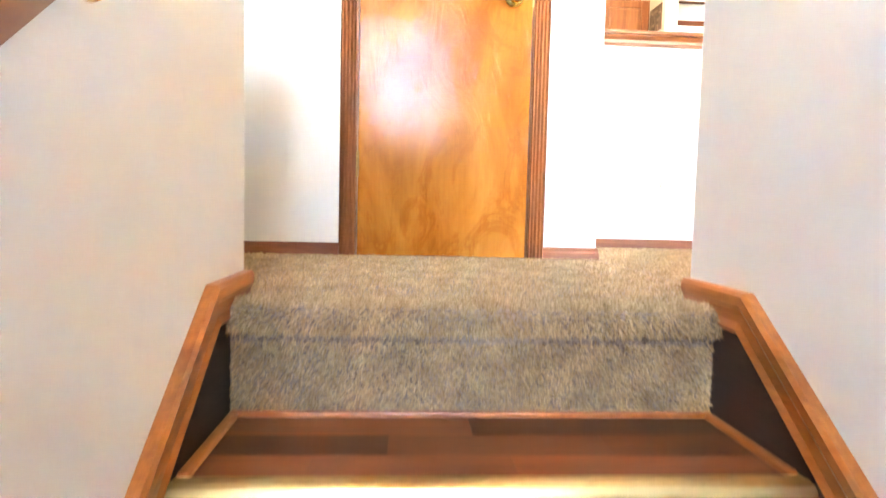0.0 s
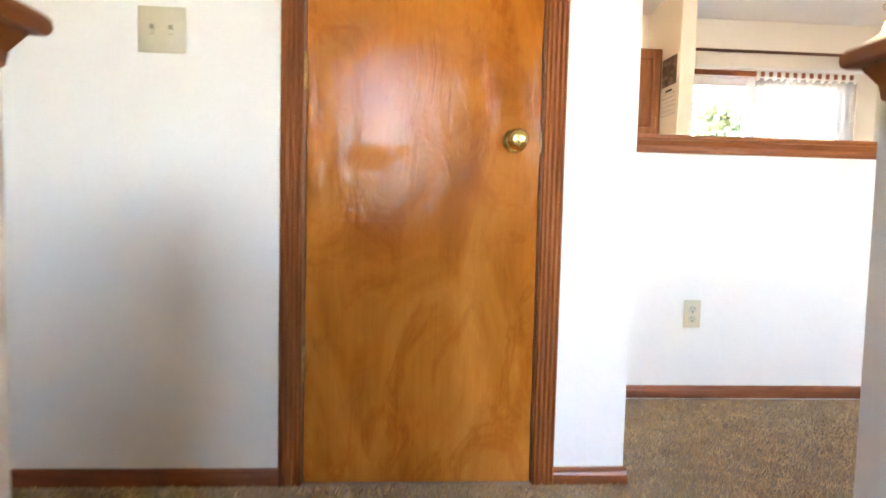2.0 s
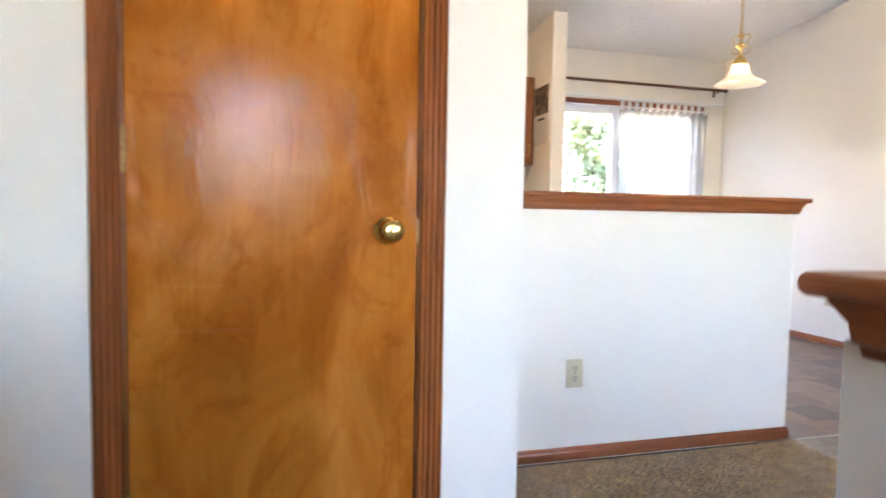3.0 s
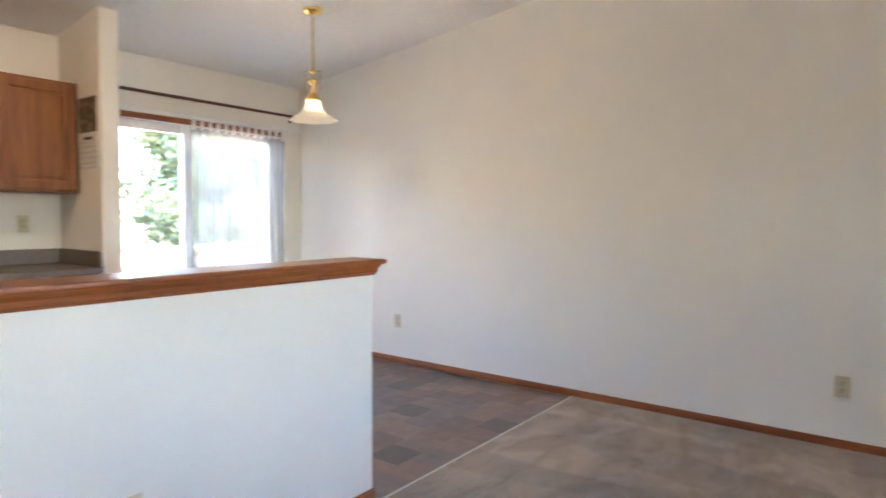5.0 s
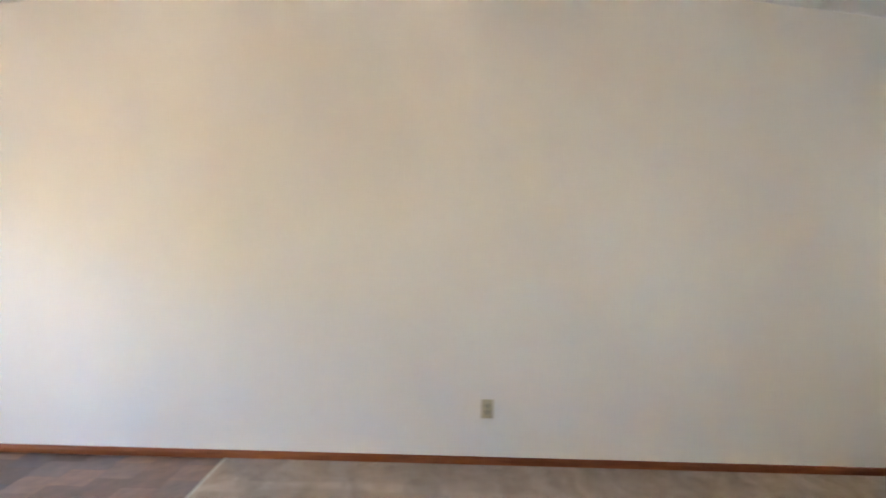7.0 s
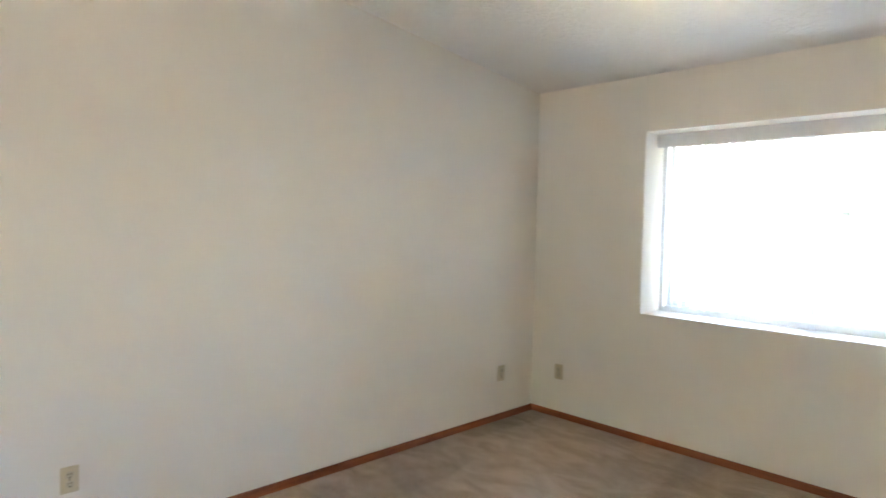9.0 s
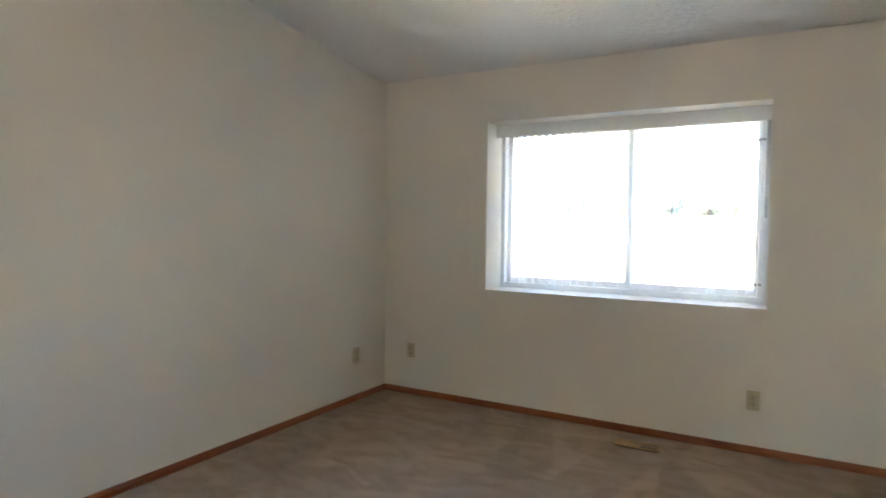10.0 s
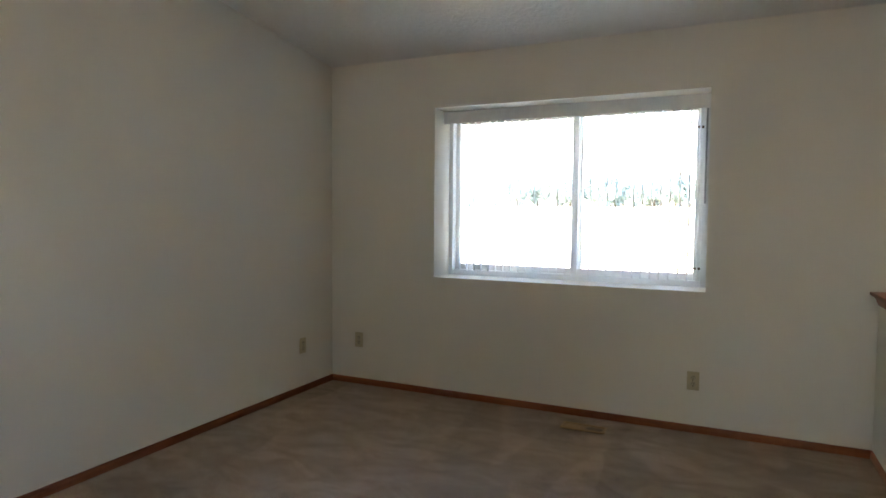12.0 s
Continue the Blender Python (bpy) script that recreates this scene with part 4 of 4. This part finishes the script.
part("bulb", bm, bulb_mat, lamp, "glowing light bulb", smooth=True)

# ---- kitchen ----
glow_mat, nt, b = material("lit_diffuser")
b.inputs["Base Color"].default_value = (0.9, 0.87, 0.8, 1)
b.inputs["Emission Color"].default_value = (1.0, 0.80, 0.52, 1)
b.inputs["Emission Strength"].default_value = 1.6
KX2, KY2 = 1.12, 2.1
kl = thing("ceiling_light", (KX2, KY2, ceil_z(KY2)), "lit white dome ceiling light with a brass ring", "ceiling light")
tilt = Matrix.Rotation(-math.atan(SLOPE), 4, "X")
bm = bmesh.new()
lathe(bm, [(0, 0.004), (0.165, 0.004), (0.168, -0.014), (0.158, -0.026), (0.15, -0.026)], 40, (0, 0, 0), tilt)
part("ring", bm, BRASS, kl, "polished brass ring", smooth=True)
bm = bmesh.new()
lathe(bm, [(0.15, -0.022), (0.145, -0.045), (0.115, -0.075), (0.065, -0.094), (0, -0.1)], 40, (0, 0, 0), tilt)
part("diffuser", bm, glow_mat, kl, "glowing white glass dome", smooth=True)
COUNTER = plain("speckled_brown_laminate", (0.20, 0.155, 0.125), 0.35, 0, 0.45, 160)
DARK_EDGE = plain("dark_appliance", (0.02, 0.02, 0.022), 0.3)


def wall_cabinet(x, w, label):
    """A hung cabinet with one framed door; x is its left side."""
    c = thing("wall_cabinet", (x, YB, 1.385), label, "cabinet", "kitchen wall cabinets")
    d, h = 0.30, 0.715
    bm = bmesh.new()
    box(bm, (0.001, -d, 0), (w - 0.001, 0, h), 0.002)
    part("body", bm, OAK, c)
    bm = bmesh.new()
    frame_rect(bm, 0.02, w - 0.02, 0.02, h - 0.02, -d - 0.020, -d - 0.001, 0.058, 0.003)
    door_p = part("door", bm, OAK, c)
    bm = bmesh.new()
    loft_rect(bm, 0.0785, 0.0785, w - 0.0785, h - 0.0785, [(0, 0.001), (0, 0.010), (-0.022, 0.018)])
    bmesh.ops.rotate(bm, verts=bm.verts, cent=(0, 0, 0), matrix=Matrix.Rotation(radians(90), 3, "X"))
    bmesh.ops.translate(bm, verts=bm.verts, vec=(0, -d, 0))
    part("panel", bm, OAK, door_p)
    bm = bmesh.new()
    tube(bm, [(w - 0.05, -d - 0.02, 0.07), (w - 0.05, -d - 0.045, 0.08), (w - 0.05, -d - 0.045, 0.15), (w - 0.05, -d - 0.02, 0.16)], 0.005, 8)
    part("handle", bm, OLD_BRASS, door_p)
    return c


for i, w in enumerate((0.46, 0.46, 0.46)):
    wall_cabinet(PART_X - 0.46 * (i + 1) - 0.004, w, "oak kitchen wall cabinet with raised panel door")


def base_cabinet(x, w):
    c = thing("base_cabinet", (x, YB, 0), "oak kitchen base cabinet with drawer and door", "cabinet", "kitchen base cabinets")
    bm = bmesh.new()
    box(bm, (0.001, -0.58, 0.09), (w - 0.001, 0, 0.87))
    box(bm, (0.001, -0.52, 0.0), (w - 0.001, -0.03, 0.09))
    part("body", bm, OAK, c)
    bm = bmesh.new()
    frame_rect(bm, 0.02, w - 0.02, 0.12, 0.68, -0.60, -0.581, 0.055)
    door_p = part("door", bm, OAK, c)
    bm = bmesh.new()
    box(bm, (0.0755, -0.592, 0.1755), (w - 0.0755, -0.581, 0.6245), 0.004)
    part("panel", bm, OAK, door_p)
    bm = bmesh.new()
    box(bm, (0.02, -0.60, 0.71), (w - 0.02, -0.581, 0.85), 0.004)
    part("drawer", bm, OAK, c)


for i in range(3):
    base_cabinet(PART_X - 0.5 * (i + 1) - 0.004, 0.5)
wt = thing("worktop", (0, YB, 0.87), "speckled brown laminate worktop with raised splashback", "worktop")
bm = bmesh.new()
box(bm, (0.84, -0.625, 0), (PART_X - 0.001, -0.001, 0.038), 0.006, 2)
part("top", bm, COUNTER, wt)
bm = bmesh.new()
box(bm, (0.84, -0.02, 0.0385), (PART_X - 0.021, -0.001, 0.14), 0.004)
box(bm, (PART_X - 0.02, -0.60, 0.0385), (PART_X - 0.001, -0.001, 0.14), 0.004)
part("splashback", bm, COUNTER, wt)
outlet(2.117, YB, 1.18, 0, "almond plastic wall outlet above the worktop")

# calendar hung on the stub wall
cal = thing("wall_calendar", pose(PART_X, 3.175, 1.53, 0, 0, -90), "paper wall calendar with a dark photograph above its page", "calendar")
PAPER = plain("calendar_paper", (0.78, 0.77, 0.74), 0.6)
PHOTO, nt, b = material("calendar_photo")
v = coords(nt)
nt.links.new(ramp(nt, noise_tex(nt, v, 14, 5, 0.6, 1.2), (0.35, (0.03, 0.025, 0.022)), (0.52, (0.12, 0.085, 0.06)), (0.7, (0.36, 0.31, 0.25))), b.inputs["Base Color"])
b.inputs["Roughness"].default_value = 0.35
bm = bmesh.new()
box(bm, (-0.14, -0.004, 0.235), (0.14, -0.001, 0.475))
part("photo_page", bm, PAPER, cal)
bm = bmesh.new()
box(bm, (-0.132, -0.0055, 0.243), (0.132, -0.004, 0.467))
part("photo", bm, PHOTO, cal, "dark brown photograph")
bm = bmesh.new()
box(bm, (-0.14, -0.004, 0.0), (0.14, -0.001, 0.228))
page = part("date_page", bm, PAPER, cal)
bm = bmesh.new()
for i in range(6):
    box(bm, (-0.13, -0.0046, 0.012 + i * 0.034), (0.13, -0.004, 0.0135 + i * 0.034))
for i in range(8):
    box(bm, (-0.13 + i * 0.0371, -0.0046, 0.012), (-0.1285 + i * 0.0371, -0.004, 0.182))
box(bm, (-0.06, -0.0046, 0.196), (0.06, -0.004, 0.214))
part("printing", bm, DARK, page, "thin dark printed lines")

# ---- floor register ----
VENT = wood("tan_register_wood", (0.42, 0.235, 0.10), (0.58, 0.36, 0.165), "x", 0.45, 20)
reg = thing("floor_register", (2.402, -3.725, 0.0), "tan slotted floor register set in the carpet", "vent")
bm = bmesh.new()
frame_rect(bm, -0.135, 0.135, -0.055, 0.055, 0, 0.008, 0.014, 0.002)
bmesh.ops.rotate(bm, verts=bm.verts, cent=(0, 0, 0), matrix=Matrix.Rotation(radians(90), 3, "X"))
bmesh.ops.translate(bm, verts=bm.verts, vec=(0, 0, 0.008))
box(bm, (-0.012, -0.042, 0.001), (0.012, 0.042, 0.007))
part("frame", bm, VENT, reg)
bm = bmesh.new()
box(bm, (-0.124, -0.043, 0.0005), (0.124, 0.043, 0.002))
part("backing", bm, DARK, reg)
bm = bmesh.new()
box(bm, (-0.0012, -0.042, -0.006), (0.0012, 0.042, 0.006), 0.0005)
slat_me = mesh_of("slat", bm, VENT)
for s in (-1, 1):
    for i in range(8):
        ob = new("slat", slat_me)
        ob.parent = reg
        ob.matrix_basis = pose(s * (0.021 + i * 0.0132), 0, 0.005, 0, 50 * s, 0)

# ---- dining floor: vinyl tiles ----


def tile_material():
    mat, nt, b = material("slate_vinyl")
    info = nt.nodes.new("ShaderNodeObjectInfo")
    c = ramp(nt, info.outputs["Random"], (0.0, (0.085, 0.058, 0.048)), (0.3, (0.225, 0.130, 0.090)), (0.55, (0.155, 0.118, 0.102)), (0.8, (0.260, 0.155, 0.105)), (1.0, (0.085, 0.072, 0.070)))
    geo = nt.nodes.new("ShaderNodeNewGeometry")
    n = node(nt, "ShaderNodeTexNoise", Scale=11.0, Detail=5.0, Roughness=0.6)
    nt.links.new(geo.outputs["Position"], n.inputs["Vector"])
    c = mix(nt, c, ramp(nt, n.outputs["Fac"], (0.3, (0.68, 0.68, 0.7)), (0.7, (1.15, 1.1, 1.05))), 0.85, "MULTIPLY")
    nt.links.new(c, b.inputs["Base Color"])
    b.inputs["Roughness"].default_value = 0.42
    bump(nt, b, n.outputs["Fac"], 0.2, 0.002)
    return mat


SLATE = tile_material()
bm = bmesh.new()
box(bm, (XL, HW_Y - 0.045, -0.2), (XR, YB, -0.012))
dining = structure("floor_dining", bm, plain("dark_grout", (0.14, 0.105, 0.088), 0.7), "brown slate-patterned vinyl tile floor", "floor")
bm = bmesh.new()
TS = 0.2032
box(bm, (0.0003, 0.0003, -0.013), (TS - 0.0003, TS - 0.0003, -0.009), 0.0005)
tile_me = mesh_of("tile", bm, SLATE)
row = 0
y = HW_Y - 0.040
while y < YB:
    x = XR - TS / 2
    while x > HW_X1 - 0.2:
        ob = new("tile", tile_me)
        ob.parent, ob.location = dining, (x - (TS / 2 if row % 2 else 0), y, 0)
        x -= TS
    y += TS
    row += 1
# the pale bound edge of the carpet
bm = bmesh.new()
sweep(bm, [(0, 0), (0.014, -0.002), (0.018, -0.012), (0, -0.012)], (HW_X1 + 0.012, HW_Y - 0.047, 0.003), (XR - 0.012, HW_Y - 0.047, 0.003), (0, 1, 0), (0, 0, 1))
structure("trim_carpet_edge", bm, plain("edge_binding", (0.52, 0.47, 0.36), 0.7), "pale bound edge of the carpet", "carpet edge")

# ---- carpet pile, near the walk ----


def pile_material():
    mat, nt, b = material("carpet_pile")
    geo = nt.nodes.new("ShaderNodeNewGeometry")
    c = ramp(nt, geo.outputs["Random Per Island"], (0.0, (0.40, 0.252, 0.122)), (0.35, (0.55, 0.358, 0.182)), (0.75, (0.67, 0.46, 0.247)), (1.0, (0.77, 0.565, 0.33)))
    n = node(nt, "ShaderNodeTexNoise", Scale=14.0, Detail=3.0)
    nt.links.new(geo.outputs["Position"], n.inputs["Vector"])
    c = mix(nt, c, ramp(nt, n.outputs["Fac"], (0.35, (0.74, 0.73, 0.72)), (0.65, (1.08, 1.07, 1.05))), 0.9, "MULTIPLY")
    nt.links.new(c, b.inputs["Base Color"])
    b.inputs["Roughness"].default_value = 0.9
    b.inputs["Specular IOR Level"].default_value = 0.08
    return mat


PILE = pile_material()
gen = np.random.default_rng(4)


def pile(name, base, normal, length, width, label):
    """Blades of cut pile as thin triangles on points with their normals."""
    n = len(base)
    tilt = gen.normal(0, 0.42, (n, 3))
    d = normal + tilt
    d /= np.linalg.norm(d, axis=1)[:, None]
    side = np.cross(d, gen.normal(0, 1, (n, 3)))
    side /= np.linalg.norm(side, axis=1)[:, None]
    l = length * gen.uniform(0.6, 1.25, (n, 1))
    verts = np.empty((n, 3, 3))
    verts[:, 0] = base - side * width
    verts[:, 1] = base + side * width
    verts[:, 2] = base + d * l
    me = bpy.data.meshes.new(name)
    me.from_pydata(verts.reshape(-1, 3).tolist(), [], np.arange(n * 3).reshape(-1, 3).tolist())
    me.materials.append(PILE)
    return tagged(new(name, me), label, "carpet pile", kind="stuff")


def flat_pile(name, x0, x1, y0, y1, density, label, length=0.013, width=0.0022):
    n = int((x1 - x0) * (y1 - y0) * density)
    base = np.stack([gen.uniform(x0, x1, n), gen.uniform(y0, y1, n), np.full(n, -0.003)], axis=1)
    pile(name, base, np.tile([0.0, -0.25, 1.0], (n, 1)), length, width, label)


# riser and nosing of the top step
prof_pts = np.array([(NOSE_Y + 0.06, 0.0), (NOSE_Y + 0.025, 0.0), (NOSE_Y + 0.008, -0.006), (NOSE_Y, -0.02), (NOSE_Y, -0.036), (NOSE_Y + 0.008, -0.05), (NOSE_Y + 0.022, -0.057), (NOSE_Y + 0.030, -0.069), (NOSE_Y + 0.030, -RISE + 0.004)])
seg_v = np.diff(prof_pts, axis=0)
seg_l = np.linalg.norm(seg_v, axis=1)
N = 26000
seg_l[5:7] = 0.0005                                # bare crease under the nosing
pick = gen.choice(len(seg_l), N, p=seg_l / seg_l.sum())
f = gen.uniform(0, 1, (N, 1))
yz = prof_pts[pick] + seg_v[pick] * f
nrm = np.stack([-seg_v[pick][:, 1], seg_v[pick][:, 0]], axis=1)
nrm = -nrm / np.linalg.norm(nrm, axis=1)[:, None]
nrm[nrm[:, 0] * -1 + nrm[:, 1] < 0] *= -1
base = np.stack([gen.uniform(SX0, SX1, N), yz[:, 0], yz[:, 1]], axis=1)
normal = np.stack([np.zeros(N), nrm[:, 0], nrm[:, 1] - 0.45], axis=1)
pile("carpet_pile", base, normal, 0.014, 0.0020, "long flecked carpet pile on the top stair")
flat_pile("carpet_pile", SW_L + 0.02, SW_R - 0.02, NOSE_Y + 0.04, SW_END, 42000, "long flecked carpet pile at the stair head")
flat_pile("carpet_pile", -0.75, CORNER_X, SW_END, -0.012, 36000, "flecked carpet pile before the closet door")
flat_pile("carpet_pile", CORNER_X + 0.012, HW_X1, -0.9, HW_Y - 0.05, 30000, "flecked carpet pile beside the half wall")
